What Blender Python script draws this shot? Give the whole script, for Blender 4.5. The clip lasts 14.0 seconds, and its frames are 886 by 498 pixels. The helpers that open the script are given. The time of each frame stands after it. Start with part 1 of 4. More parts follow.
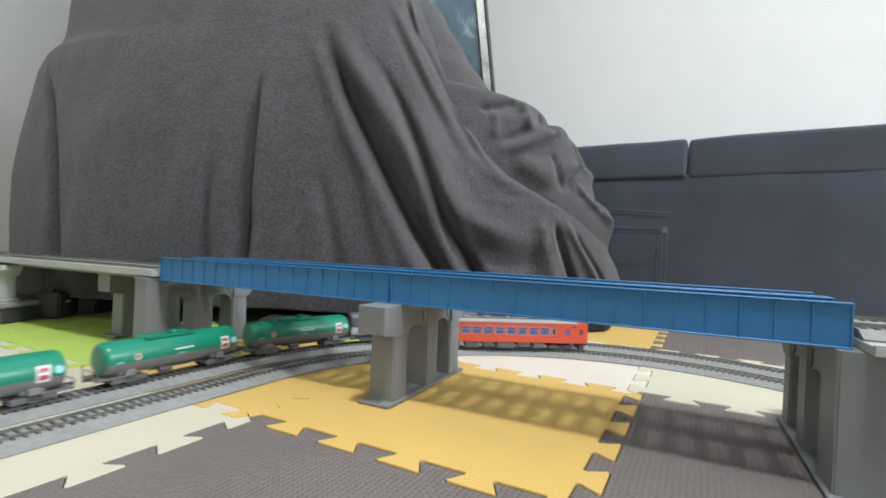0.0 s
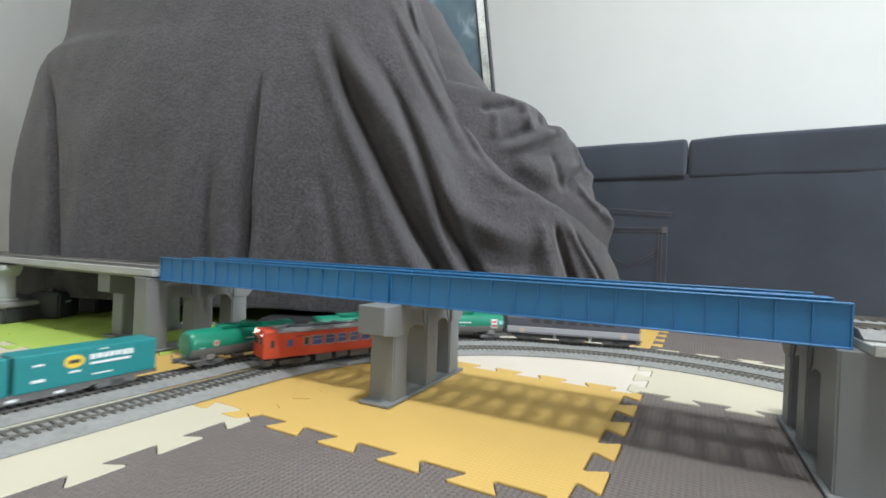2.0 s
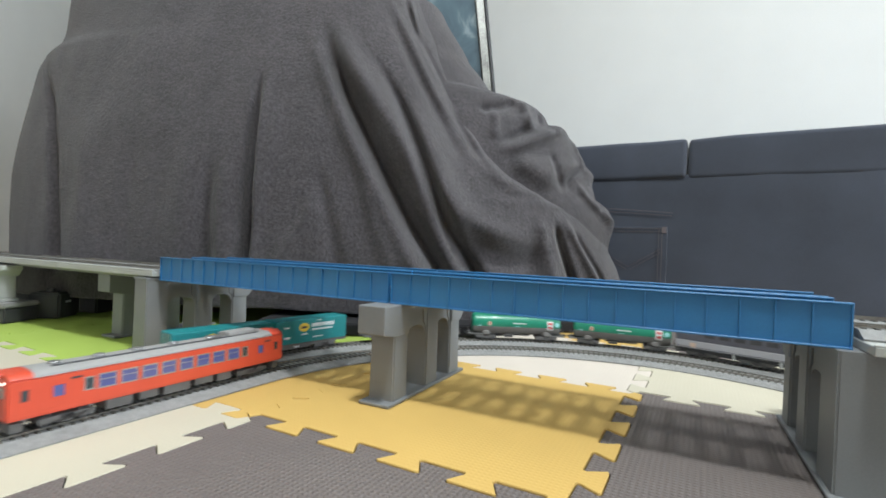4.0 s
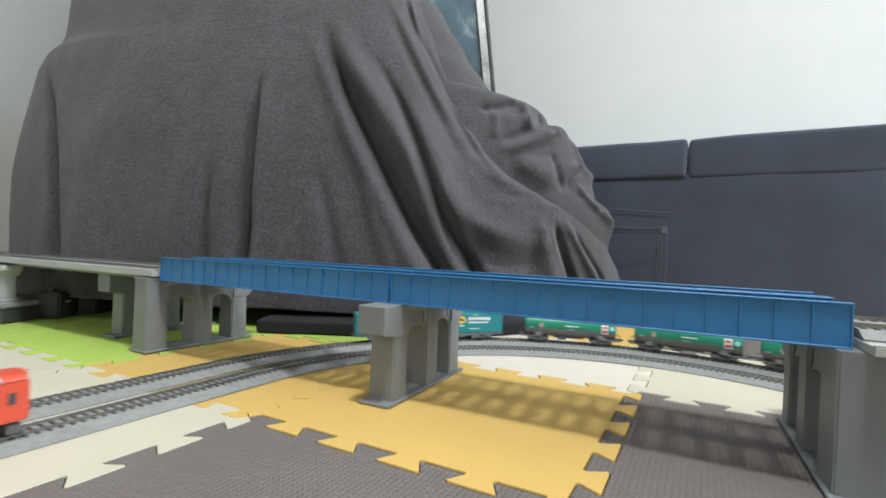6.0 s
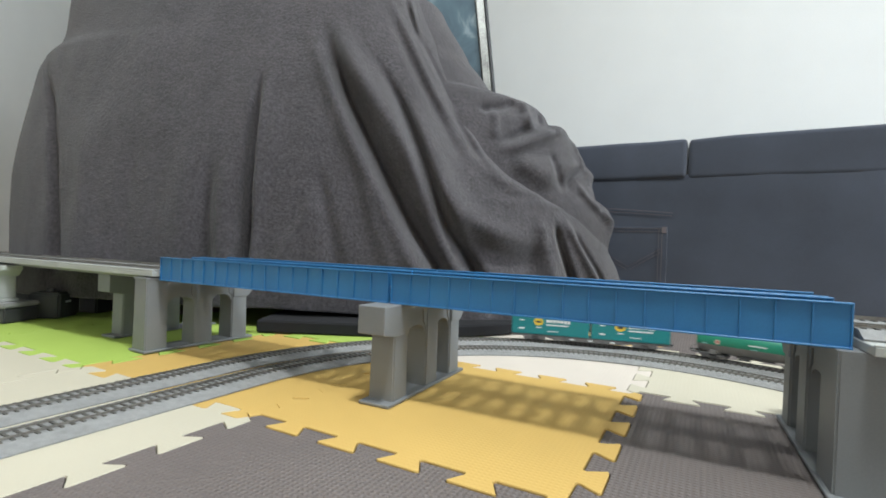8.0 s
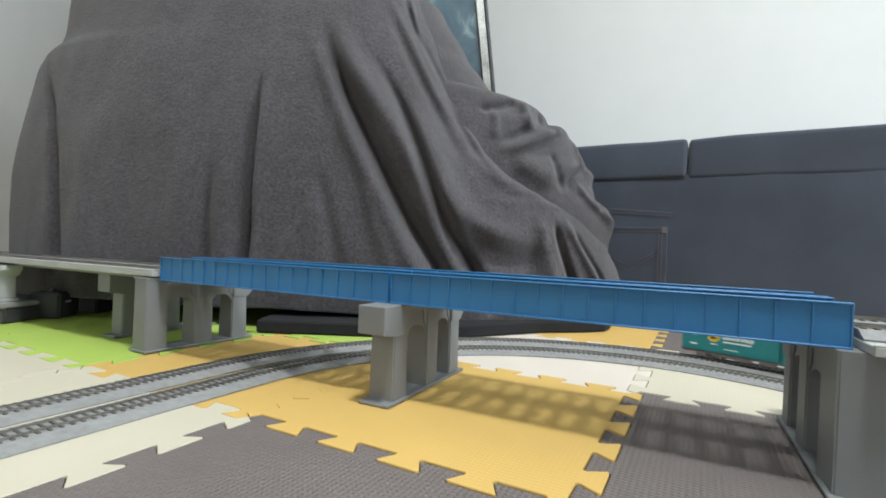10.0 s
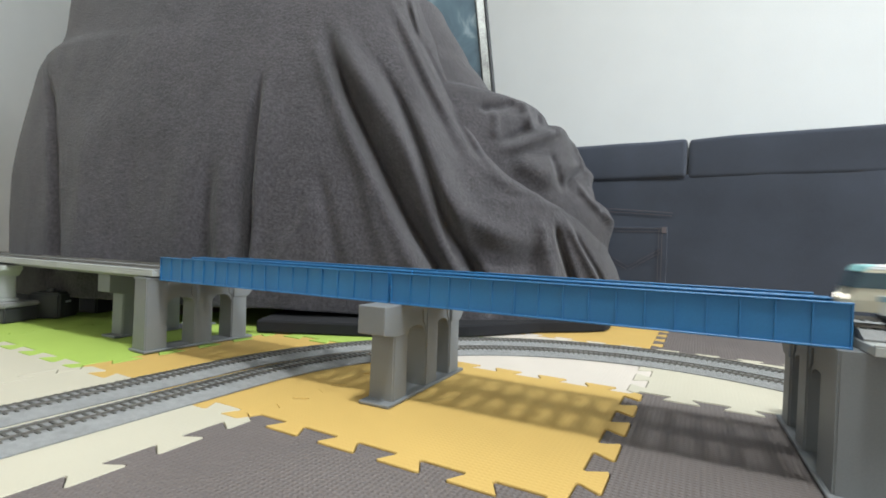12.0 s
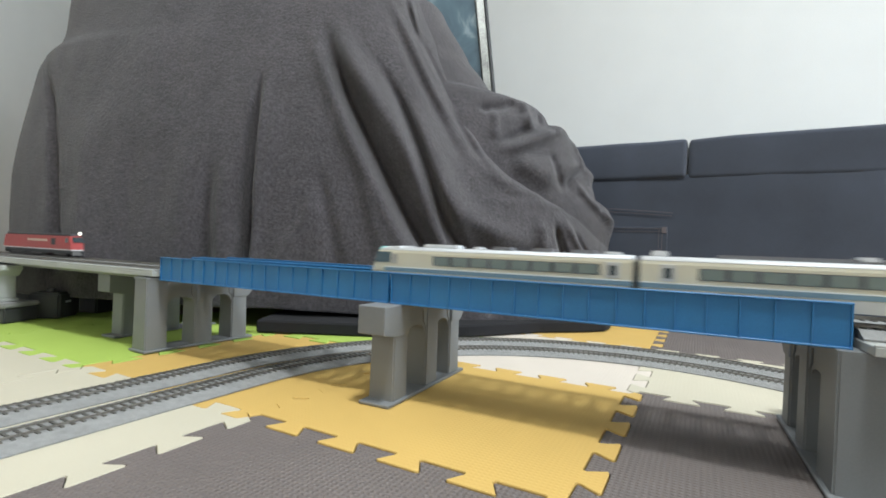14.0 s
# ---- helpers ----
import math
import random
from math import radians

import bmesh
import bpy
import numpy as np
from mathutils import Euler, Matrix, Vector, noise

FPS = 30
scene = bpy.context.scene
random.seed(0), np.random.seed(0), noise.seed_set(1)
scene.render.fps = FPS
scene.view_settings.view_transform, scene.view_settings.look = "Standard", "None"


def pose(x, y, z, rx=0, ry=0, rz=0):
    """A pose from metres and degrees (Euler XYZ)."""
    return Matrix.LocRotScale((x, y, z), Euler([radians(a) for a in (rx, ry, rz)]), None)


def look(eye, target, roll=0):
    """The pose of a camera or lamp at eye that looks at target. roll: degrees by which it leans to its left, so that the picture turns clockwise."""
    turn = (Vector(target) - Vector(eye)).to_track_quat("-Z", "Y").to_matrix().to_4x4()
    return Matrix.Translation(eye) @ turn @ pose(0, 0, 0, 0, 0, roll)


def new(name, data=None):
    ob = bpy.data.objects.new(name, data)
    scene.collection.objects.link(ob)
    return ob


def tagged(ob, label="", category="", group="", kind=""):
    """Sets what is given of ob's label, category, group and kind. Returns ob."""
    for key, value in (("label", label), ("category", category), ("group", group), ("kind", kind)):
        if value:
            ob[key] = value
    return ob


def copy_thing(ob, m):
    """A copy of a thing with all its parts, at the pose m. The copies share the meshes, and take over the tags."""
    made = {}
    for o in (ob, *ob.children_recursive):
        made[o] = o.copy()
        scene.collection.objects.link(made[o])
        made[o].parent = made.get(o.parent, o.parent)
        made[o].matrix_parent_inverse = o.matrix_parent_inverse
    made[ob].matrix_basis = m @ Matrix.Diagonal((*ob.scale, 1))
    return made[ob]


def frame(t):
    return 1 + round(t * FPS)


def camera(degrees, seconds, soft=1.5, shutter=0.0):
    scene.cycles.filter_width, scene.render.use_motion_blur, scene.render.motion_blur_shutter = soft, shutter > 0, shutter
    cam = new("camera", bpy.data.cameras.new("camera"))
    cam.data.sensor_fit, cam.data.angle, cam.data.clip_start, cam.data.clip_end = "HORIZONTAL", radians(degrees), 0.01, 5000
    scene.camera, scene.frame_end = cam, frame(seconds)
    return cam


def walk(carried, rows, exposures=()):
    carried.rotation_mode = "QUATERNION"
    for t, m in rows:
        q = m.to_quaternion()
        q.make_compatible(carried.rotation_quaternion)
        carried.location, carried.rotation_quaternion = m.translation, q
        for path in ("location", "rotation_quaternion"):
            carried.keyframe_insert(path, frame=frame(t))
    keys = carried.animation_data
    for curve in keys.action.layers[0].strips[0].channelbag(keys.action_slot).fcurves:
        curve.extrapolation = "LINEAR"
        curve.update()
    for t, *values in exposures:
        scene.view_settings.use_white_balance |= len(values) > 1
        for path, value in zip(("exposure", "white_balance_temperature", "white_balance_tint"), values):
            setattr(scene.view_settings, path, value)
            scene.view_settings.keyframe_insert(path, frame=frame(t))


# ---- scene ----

# ---------------------------------------------------------------- camera
cam = camera(86.04, 14.0, 1.8, 0.9)
EYE = (0.0, 0.0, 0.1626)
VIEW = look(EYE, (0.0, 1.0, 0.1605), 2.14)
walk(cam, [(0.0, VIEW), (14.0, VIEW)], [(0.0, 0.0), (14.0, 0.0)])

# ---------------------------------------------------------------- world and lights
world = bpy.data.worlds.new("world")
world.use_nodes = True
scene.world = world
world.node_tree.nodes["Background"].inputs[0].default_value = (0.80, 0.90, 1.0, 1)
world.node_tree.nodes["Background"].inputs[1].default_value = 0.30

LAMP_AT = (0.17, -0.04, 2.33)
lamp_data = bpy.data.lights.new("ceiling_lamp_light", "AREA")
lamp_data.shape, lamp_data.size, lamp_data.energy = "DISK", 0.30, 51
lamp_data.color = (0.905, 0.975, 1.0)
lamp_ob = new("ceiling_lamp_light", lamp_data)
lamp_ob.location = LAMP_AT

# area lamp added as cool fill from the right, its source unseen
fill_data = bpy.data.lights.new("right_fill_light", "AREA")
fill_data.shape, fill_data.size, fill_data.size_y, fill_data.energy = "RECTANGLE", 1.9, 1.5, 112
fill_data.color = (0.79, 0.90, 1.0)
fill_ob = new("right_fill_light", fill_data)
fill_ob.matrix_world = look((3.15, -0.75, 1.45), (0.0, 0.75, 0.45))


# ---------------------------------------------------------------- materials
def mat(name, color, rough=0.6, metal=0.0, var=0.12, scale=30.0, fine=400.0, bump=0.15, sheen=0.0, depth=0.0006, coat=0.0):
    m = bpy.data.materials.new(name)
    m.use_nodes = True
    nt = m.node_tree
    b = nt.nodes["Principled BSDF"]
    tc = nt.nodes.new("ShaderNodeTexCoord")
    n1 = nt.nodes.new("ShaderNodeTexNoise")
    n1.inputs["Scale"].default_value, n1.inputs["Detail"].default_value = scale, 4
    n2 = nt.nodes.new("ShaderNodeTexNoise")
    n2.inputs["Scale"].default_value, n2.inputs["Detail"].default_value = fine, 3
    nt.links.new(tc.outputs["Object"], n1.inputs["Vector"])
    nt.links.new(tc.outputs["Object"], n2.inputs["Vector"])
    mix = nt.nodes.new("ShaderNodeMix")
    mix.data_type = "FLOAT"
    mix.inputs[0].default_value = 0.4
    nt.links.new(n1.outputs[0], mix.inputs[2])
    nt.links.new(n2.outputs[0], mix.inputs[3])
    ramp = nt.nodes.new("ShaderNodeValToRGB")
    ramp.color_ramp.elements[0].position, ramp.color_ramp.elements[1].position = 0.3, 0.7
    ramp.color_ramp.elements[0].color = (*[max(0, c * (1 - var)) for c in color], 1)
    ramp.color_ramp.elements[1].color = (*[min(1, c * (1 + var)) for c in color], 1)
    nt.links.new(mix.outputs[0], ramp.inputs[0])
    nt.links.new(ramp.outputs[0], b.inputs["Base Color"])
    b.inputs["Roughness"].default_value = rough
    b.inputs["Metallic"].default_value = metal
    if coat:
        b.inputs["Coat Weight"].default_value = coat
    if sheen:
        b.inputs["Sheen Weight"].default_value = sheen
        b.inputs["Sheen Roughness"].default_value = 0.6
    if bump:
        bp = nt.nodes.new("ShaderNodeBump")
        bp.inputs["Strength"].default_value, bp.inputs["Distance"].default_value = bump, depth
        nt.links.new(n2.outputs[0], bp.inputs["Height"])
        nt.links.new(bp.outputs[0], b.inputs["Normal"])
    return m


def foam(name, color, var=0.06, relief=0.36):
    """Foam with a fine woven emboss."""
    m = mat(name, color, 0.72, 0, var, 9.0, 900.0, 0.0)
    nt = m.node_tree
    b = nt.nodes["Principled BSDF"]
    tc = nt.nodes.new("ShaderNodeTexCoord")
    waves = []
    for ax in ("X", "Y"):
        w = nt.nodes.new("ShaderNodeTexWave")
        w.wave_type, w.bands_direction = "BANDS", ax
        w.inputs["Scale"].default_value, w.inputs["Distortion"].default_value = 70.0, 0.6
        nt.links.new(tc.outputs["Object"], w.inputs["Vector"])
        waves.append(w)
    mul = nt.nodes.new("ShaderNodeMath")
    mul.operation = "MULTIPLY"
    nt.links.new(waves[0].outputs["Fac"], mul.inputs[0])
    nt.links.new(waves[1].outputs["Fac"], mul.inputs[1])
    bp = nt.nodes.new("ShaderNodeBump")
    bp.inputs["Strength"].default_value, bp.inputs["Distance"].default_value = relief, 0.0009
    nt.links.new(mul.outputs[0], bp.inputs["Height"])
    nt.links.new(bp.outputs[0], b.inputs["Normal"])
    return m


def fleece(name, color):
    """Brushed pile: fuzzy clumps under a soft sheen."""
    m = mat(name, color, 0.97, 0, 0.25, 5.0, 40.0, 0, sheen=0.2)
    nt = m.node_tree
    b = nt.nodes["Principled BSDF"]
    tc = nt.nodes.new("ShaderNodeTexCoord")
    pile = nt.nodes.new("ShaderNodeTexNoise")
    pile.inputs["Scale"].default_value, pile.inputs["Detail"].default_value, pile.inputs["Roughness"].default_value = 170.0, 4, 0.7
    nt.links.new(tc.outputs["Object"], pile.inputs["Vector"])
    ramp = next(n for n in nt.nodes if n.type == "VALTORGB")
    tint = nt.nodes.new("ShaderNodeMapRange")
    tint.inputs["From Min"].default_value, tint.inputs["From Max"].default_value = 0.3, 0.7
    tint.inputs["To Min"].default_value, tint.inputs["To Max"].default_value = 0.40, 1.65
    nt.links.new(pile.outputs[0], tint.inputs["Value"])
    mul = nt.nodes.new("ShaderNodeVectorMath")
    mul.operation = "SCALE"
    nt.links.new(ramp.outputs[0], mul.inputs[0])
    nt.links.new(tint.outputs[0], mul.inputs["Scale"])
    nt.links.new(mul.outputs[0], b.inputs["Base Color"])
    bp = nt.nodes.new("ShaderNodeBump")
    bp.inputs["Strength"].default_value, bp.inputs["Distance"].default_value = 0.9, 0.0032
    nt.links.new(pile.outputs[0], bp.inputs["Height"])
    nt.links.new(bp.outputs[0], b.inputs["Normal"])
    return m


def glass_dark(name, color=(0.03, 0.035, 0.04)):
    return mat(name, color, 0.08, 0, 0.05, 20, 200, 0, coat=0.5)


def glow(name, color, power):
    m = bpy.data.materials.new(name)
    m.use_nodes = True
    b = m.node_tree.nodes["Principled BSDF"]
    b.inputs["Base Color"].default_value = (*color, 1)
    b.inputs["Emission Color"].default_value = (*color, 1)
    b.inputs["Emission Strength"].default_value = power
    return m


M_YELLOW = foam("foam_yellow", (0.62, 0.40, 0.115), 0.06, 0.20)
M_BROWN = foam("foam_brown", (0.158, 0.132, 0.121), 0.14, 1.0)
M_CREAM = foam("foam_cream", (0.56, 0.51, 0.395), 0.05, 0.12)
M_PINK = foam("foam_beige", (0.65, 0.575, 0.495), 0.05, 0.14)
M_GREEN = foam("foam_green", (0.40, 0.54, 0.10), 0.06, 0.16)
M_BLUE = mat("blue_plastic", (0.026, 0.168, 0.38), 0.42, 0, 0.10, 12, 700, 0.08)
M_PIER = mat("grey_plastic", (0.20, 0.207, 0.21), 0.55, 0, 0.10, 14, 900, 0.12)
M_SLAB = mat("light_grey_plastic", (0.42, 0.43, 0.41), 0.5, 0, 0.07, 18, 900, 0.1)
M_BED = mat("ballast_plastic", (0.262, 0.26, 0.252), 0.75, 0, 0.22, 120, 1500, 0.6, depth=0.001)
M_SLEEPER = mat("sleeper_plastic", (0.088, 0.082, 0.070), 0.7, 0, 0.3, 60, 900, 0.2)
M_RAIL = mat("nickel_rail", (0.36, 0.34, 0.31), 0.30, 0.9, 0.2, 60, 900, 0.05)
M_FLEECE = fleece("grey_fleece", (0.041, 0.035, 0.0385))
M_DENIM = mat("navy_denim", (0.042, 0.050, 0.070), 0.9, 0, 0.35, 5, 800, 0.4, sheen=0.12)
M_THREAD = mat("pale_thread", (0.13, 0.11, 0.115), 0.8, 0, 0.1, 50, 500, 0.1)
M_WALL = mat("white_wallpaper", (0.75, 0.75, 0.725), 0.85, 0, 0.03, 5, 220, 0.25, depth=0.002)
M_CEIL = mat("white_ceiling", (0.88, 0.88, 0.86), 0.9, 0, 0.02, 5, 200, 0.2)
M_FLOOR = mat("wood_floor", (0.30, 0.19, 0.10), 0.45, 0, 0.25, 6, 120, 0.1)
M_BLACK = mat("black_plastic", (0.040, 0.041, 0.045), 0.55, 0, 0.2, 30, 400, 0.1)
M_HEMSHADE = mat("hem_shade_black", (0.010, 0.0095, 0.011), 0.95, 0, 0.3, 20, 400, 0.2)
M_DARKGREY = mat("dark_grey_metal", (0.06, 0.06, 0.065), 0.55, 0.2, 0.2, 60, 600, 0.1)
M_UNDER = mat("underframe_grey", (0.125, 0.12, 0.115), 0.6, 0, 0.25, 90, 700, 0.1)
M_SILVER = mat("silver", (0.55, 0.55, 0.56), 0.3, 0.8, 0.08, 60, 500, 0.05)
M_RED = mat("vermilion_paint", (0.62, 0.075, 0.035), 0.38, 0, 0.05, 40, 600, 0.04, coat=0.15)
M_LOCORED = mat("loco_red_paint", (0.42, 0.06, 0.055), 0.4, 0, 0.06, 40, 600, 0.04)
M_ROOFUNIT = mat("roof_unit_grey", (0.17, 0.17, 0.18), 0.5, 0, 0.1, 60, 600, 0.08)
M_ROOF = mat("roof_grey", (0.31, 0.305, 0.295), 0.6, 0, 0.08, 60, 600, 0.08)
M_TANK = mat("tank_green", (0.006, 0.21, 0.125), 0.35, 0, 0.08, 40, 500, 0.04, coat=0.2)
M_TANKGREY = mat("tank_grey", (0.20, 0.19, 0.18), 0.5, 0, 0.1, 60, 600, 0.05)
M_TEAL = mat("container_teal", (0.012, 0.215, 0.225), 0.42, 0, 0.06, 40, 500, 0.06)
M_WHITE = mat("white_print", (0.72, 0.75, 0.74), 0.5, 0, 0.04, 40, 500, 0.02)
M_IVORY = mat("ivory_paint", (0.60, 0.565, 0.44), 0.4, 0, 0.04, 40, 500, 0.03, coat=0.15)
M_TRAINROOF = mat("silver_white_roof", (0.66, 0.67, 0.68), 0.33, 0.1, 0.04, 40, 500, 0.04)
M_TEALSTRIPE = mat("slate_teal_stripe", (0.17, 0.27, 0.33), 0.4, 0, 0.05, 40, 500, 0.03)
M_YLOGO = mat("yellow_print", (0.75, 0.52, 0.05), 0.5, 0, 0.05, 40, 500, 0.02)
M_REDPRINT = mat("red_print", (0.55, 0.08, 0.08), 0.5, 0, 0.05, 40, 500, 0.02)
M_CYAN = mat("pale_cyan_print", (0.30, 0.62, 0.62), 0.5, 0, 0.05, 40, 500, 0.02)
M_BUFF = mat("buff_print", (0.62, 0.46, 0.36), 0.5, 0, 0.05, 40, 500, 0.02)
M_LILAC = mat("loco_blue_grey", (0.10, 0.10, 0.125), 0.45, 0, 0.08, 40, 500, 0.04)
M_LGREY = mat("loco_light_grey", (0.40, 0.40, 0.43), 0.45, 0, 0.05, 40, 500, 0.04)
M_SKIRT = mat("pale_skirt", (0.50, 0.50, 0.475), 0.45, 0, 0.05, 40, 500, 0.03)
M_SCREEN = glass_dark("windscreen_glass", (0.045, 0.085, 0.105))
M_PANE = glass_dark("window_glass", (0.045, 0.06, 0.065))
M_PANEBLUE = glass_dark("window_glass_blue", (0.09, 0.105, 0.27))
M_PANEGREEN = glass_dark("window_glass_green", (0.16, 0.20, 0.18))
M_HEAD = glow("headlight_glow", (1.0, 0.95, 0.85), 2.2)
M_LAMP = glow("lamp_diffuser", (1.0, 0.98, 0.93), 2.0)


# ---------------------------------------------------------------- mesh helpers
def obj(name, bm, material, smooth=False):
    me = bpy.data.meshes.new(name)
    bmesh.ops.recalc_face_normals(bm, faces=bm.faces)
    bm.to_mesh(me)
    bm.free()
    if smooth:
        for f in me.polygons:
            f.use_smooth = True
    me.materials.append(material)
    return new(name, me)


def part(name, bm, material, parent, label="", smooth=False):
    ob = obj(name, bm, material, smooth)
    ob.parent = parent
    if label:
        ob["label"] = label
    return ob


def shared(name, me, parent, m):
    """One more object on an existing mesh."""
    ob = new(name, me)
    ob.parent = parent
    ob.matrix_basis = m
    return ob


def thing(name, label, category, m=None, group="", kind=""):
    e = new(name)
    e.empty_display_size = 0.01
    if m is not None:
        e.matrix_basis = m
    return tagged(e, label, category, group, kind)


def box(x0, x1, y0, y1, z0, z1, bev=0.0, seg=1, bm=None):
    b = bmesh.new()
    bmesh.ops.create_cube(b, size=1)
    for v in b.verts:
        v.co = Vector(((x0 + x1) / 2 + v.co.x * (x1 - x0), (y0 + y1) / 2 + v.co.y * (y1 - y0), (z0 + z1) / 2 + v.co.z * (z1 - z0)))
    if bev:
        bmesh.ops.bevel(b, geom=b.edges[:], offset=bev, segments=seg, affect="EDGES")
    return join(bm, b)


def join(bm, b):
    if bm is None:
        return b
    tmp = bpy.data.meshes.new("tmp")
    b.to_mesh(tmp)
    b.free()
    bm.from_mesh(tmp)
    bpy.data.meshes.remove(tmp)
    return bm


def tube(r, length, axis="X", seg=20, at=(0, 0, 0), bev=0.0, r2=None, bm=None):
    b = bmesh.new()
    bmesh.ops.create_cone(b, cap_ends=True, segments=seg, radius1=r, radius2=r if r2 is None else r2, depth=length)
    if bev:
        es = [e for e in b.edges if len(e.link_faces) == 2 and any(len(f.verts) > 4 for f in e.link_faces)]
        bmesh.ops.bevel(b, geom=es, offset=bev, segments=3, affect="EDGES")
    rot = {"X": Matrix.Rotation(radians(90), 4, "Y"), "Y": Matrix.Rotation(radians(90), 4, "X"), "Z": Matrix()}[axis]
    bmesh.ops.transform(b, matrix=Matrix.Translation(at) @ rot, verts=b.verts)
    return join(bm, b)


def prism(outline, lo, hi, plane="YZ", bev=0.0, seg=1, bm=None):
    """An outline in one plane, drawn out along the third axis from lo to hi."""
    b = bmesh.new()
    def at(p, h):
        return {"YZ": (h, p[0], p[1]), "XZ": (p[0], h, p[1]), "XY": (p[0], p[1], h)}[plane]
    f0 = b.faces.new([b.verts.new(at(p, lo)) for p in outline])
    ex = bmesh.ops.extrude_face_region(b, geom=[f0])
    for v in [g for g in ex["geom"] if isinstance(g, bmesh.types.BMVert)]:
        i = {"YZ": 0, "XZ": 1, "XY": 2}[plane]
        v.co[i] = hi
    bmesh.ops.recalc_face_normals(b, faces=b.faces)
    if bev:
        bmesh.ops.bevel(b, geom=b.edges[:], offset=bev, segments=seg, affect="EDGES")
    return join(bm, b)


def sweep(path, section, closed_section=True):
    """A section (across, up) swept along path points with their headings."""
    b = bmesh.new()
    rings = []
    for (x, y, z), h in path:
        nx, ny = -math.sin(h), math.cos(h)
        rings.append([b.verts.new((x + nx * c, y + ny * c, z + u)) for c, u in section])
    n = len(section)
    for r0, r1 in zip(rings, rings[1:]):
        for i in range(n):
            j = (i + 1) % n
            b.faces.new((r0[i], r0[j], r1[j], r1[i]))
    b.faces.new(rings[0])
    b.faces.new(rings[-1][::-1])
    return b


# ---------------------------------------------------------------- plan
MAT_YAW, MAT_AT, MAT = -28.38, (-0.1737, 0.4399), 0.30
BR = pose(-0.0536, 0.4985, 0, 0, 0, -26.31)      # bridge frame: x along, y away
SPAN, Z_PIER, Z_GIRDER, Z_DECK = 0.3813, 0.1026, 0.1351, 0.1185
ARC, ARC_A, HEAD = (0.130, 0.3576), radians(151), radians(61)
R_NEAR, R_FAR, Z_RAIL = 0.406, 0.4755, 0.0077


def on_track(s, r):
    """Place and heading on the ground line of radius r, s metres past the start of its curve."""
    turn = math.pi
    if s < 0:
        x, y = ARC[0] + r * math.cos(ARC_A), ARC[1] + r * math.sin(ARC_A)
        return x + s * math.cos(HEAD), y + s * math.sin(HEAD), HEAD
    if s < r * turn:
        a = ARC_A - s / r
        return ARC[0] + r * math.cos(a), ARC[1] + r * math.sin(a), a - math.pi / 2
    a, over = ARC_A - turn, s - r * turn
    h = a - math.pi / 2
    return ARC[0] + r * math.cos(a) + over * math.cos(h), ARC[1] + r * math.sin(a) + over * math.sin(h), h


# ---------------------------------------------------------------- room
def room():
    fl = obj("floor", box(-3.2, 3.4, -2.6, 5.6, -0.06, -0.0105), M_FLOOR)
    tagged(fl, "brown wooden floor under the foam mats", "floor", kind="structure")
    ce = obj("ceiling", box(-3.2, 3.4, -2.6, 5.2, 2.40, 2.46), M_CEIL)
    tagged(ce, "plain white ceiling", "ceiling", kind="structure")
    # the back wall runs along the sofa
    bw = obj("wall_back", box(-3.76, 2.60, 0.0, 0.12, -0.06, 2.46), M_WALL)
    bw.matrix_basis = pose(0.95, 2.0, 0, 0, 0, -25)
    tagged(bw, "plain white papered wall behind the sofa", "wall", kind="structure")
    lw = obj("wall_left", box(-0.12, 0.0, -5.52, 0.70, -0.06, 2.46), M_WALL)
    lw.matrix_basis = pose(-2.35, 2.9, 0, 0, 0, 4)
    tagged(lw, "plain white papered side wall", "wall", kind="structure")
    # the right wall has an opening for an added, unseen window; world light enters there
    b = box(3.3, 3.42, -2.6, -1.75, -0.06, 2.46)
    box(3.3, 3.42, 0.25, 0.98, -0.06, 2.46, bm=b)
    box(3.3, 3.42, -1.75, 0.25, -0.06, 0.65, bm=b)
    box(3.3, 3.42, -1.75, 0.25, 2.20, 2.46, bm=b)
    rw = obj("wall_right", b, M_WALL)
    tagged(rw, "plain white wall", "wall", kind="structure")
    # unseen window frame, added so the fill from the right has a source
    win = thing("added_window", "white framed window, unseen, added as a source for the fill from the right", "window", kind="structure")
    for y in (-1.748, -0.775, 0.202):
        part("window_frame", box(3.34, 3.39, y, y + 0.046, 0.70, 2.15, 0.004), M_CEIL, win)
    for z in (0.652, 2.152):
        part("window_frame", box(3.34, 3.39, -1.748, 0.248, z, z + 0.046, 0.004), M_CEIL, win)
    nw = obj("wall_front", box(-2.85, 3.42, -2.72, -2.6, -0.06, 2.46), M_WALL)
    tagged(nw, "plain white wall", "wall", kind="structure")
    lamp = thing("ceiling_lamp", "round white ceiling lamp, switched on", "lamp", pose(LAMP_AT[0], LAMP_AT[1], 2.40))
    part("housing", tube(0.28, 0.03, "Z", 40, (0, 0, -0.016), 0.008), M_CEIL, lamp, smooth=True)


# ---------------------------------------------------------------- foam mats
TOOTH, DEEP = MAT / 5, 0.0092


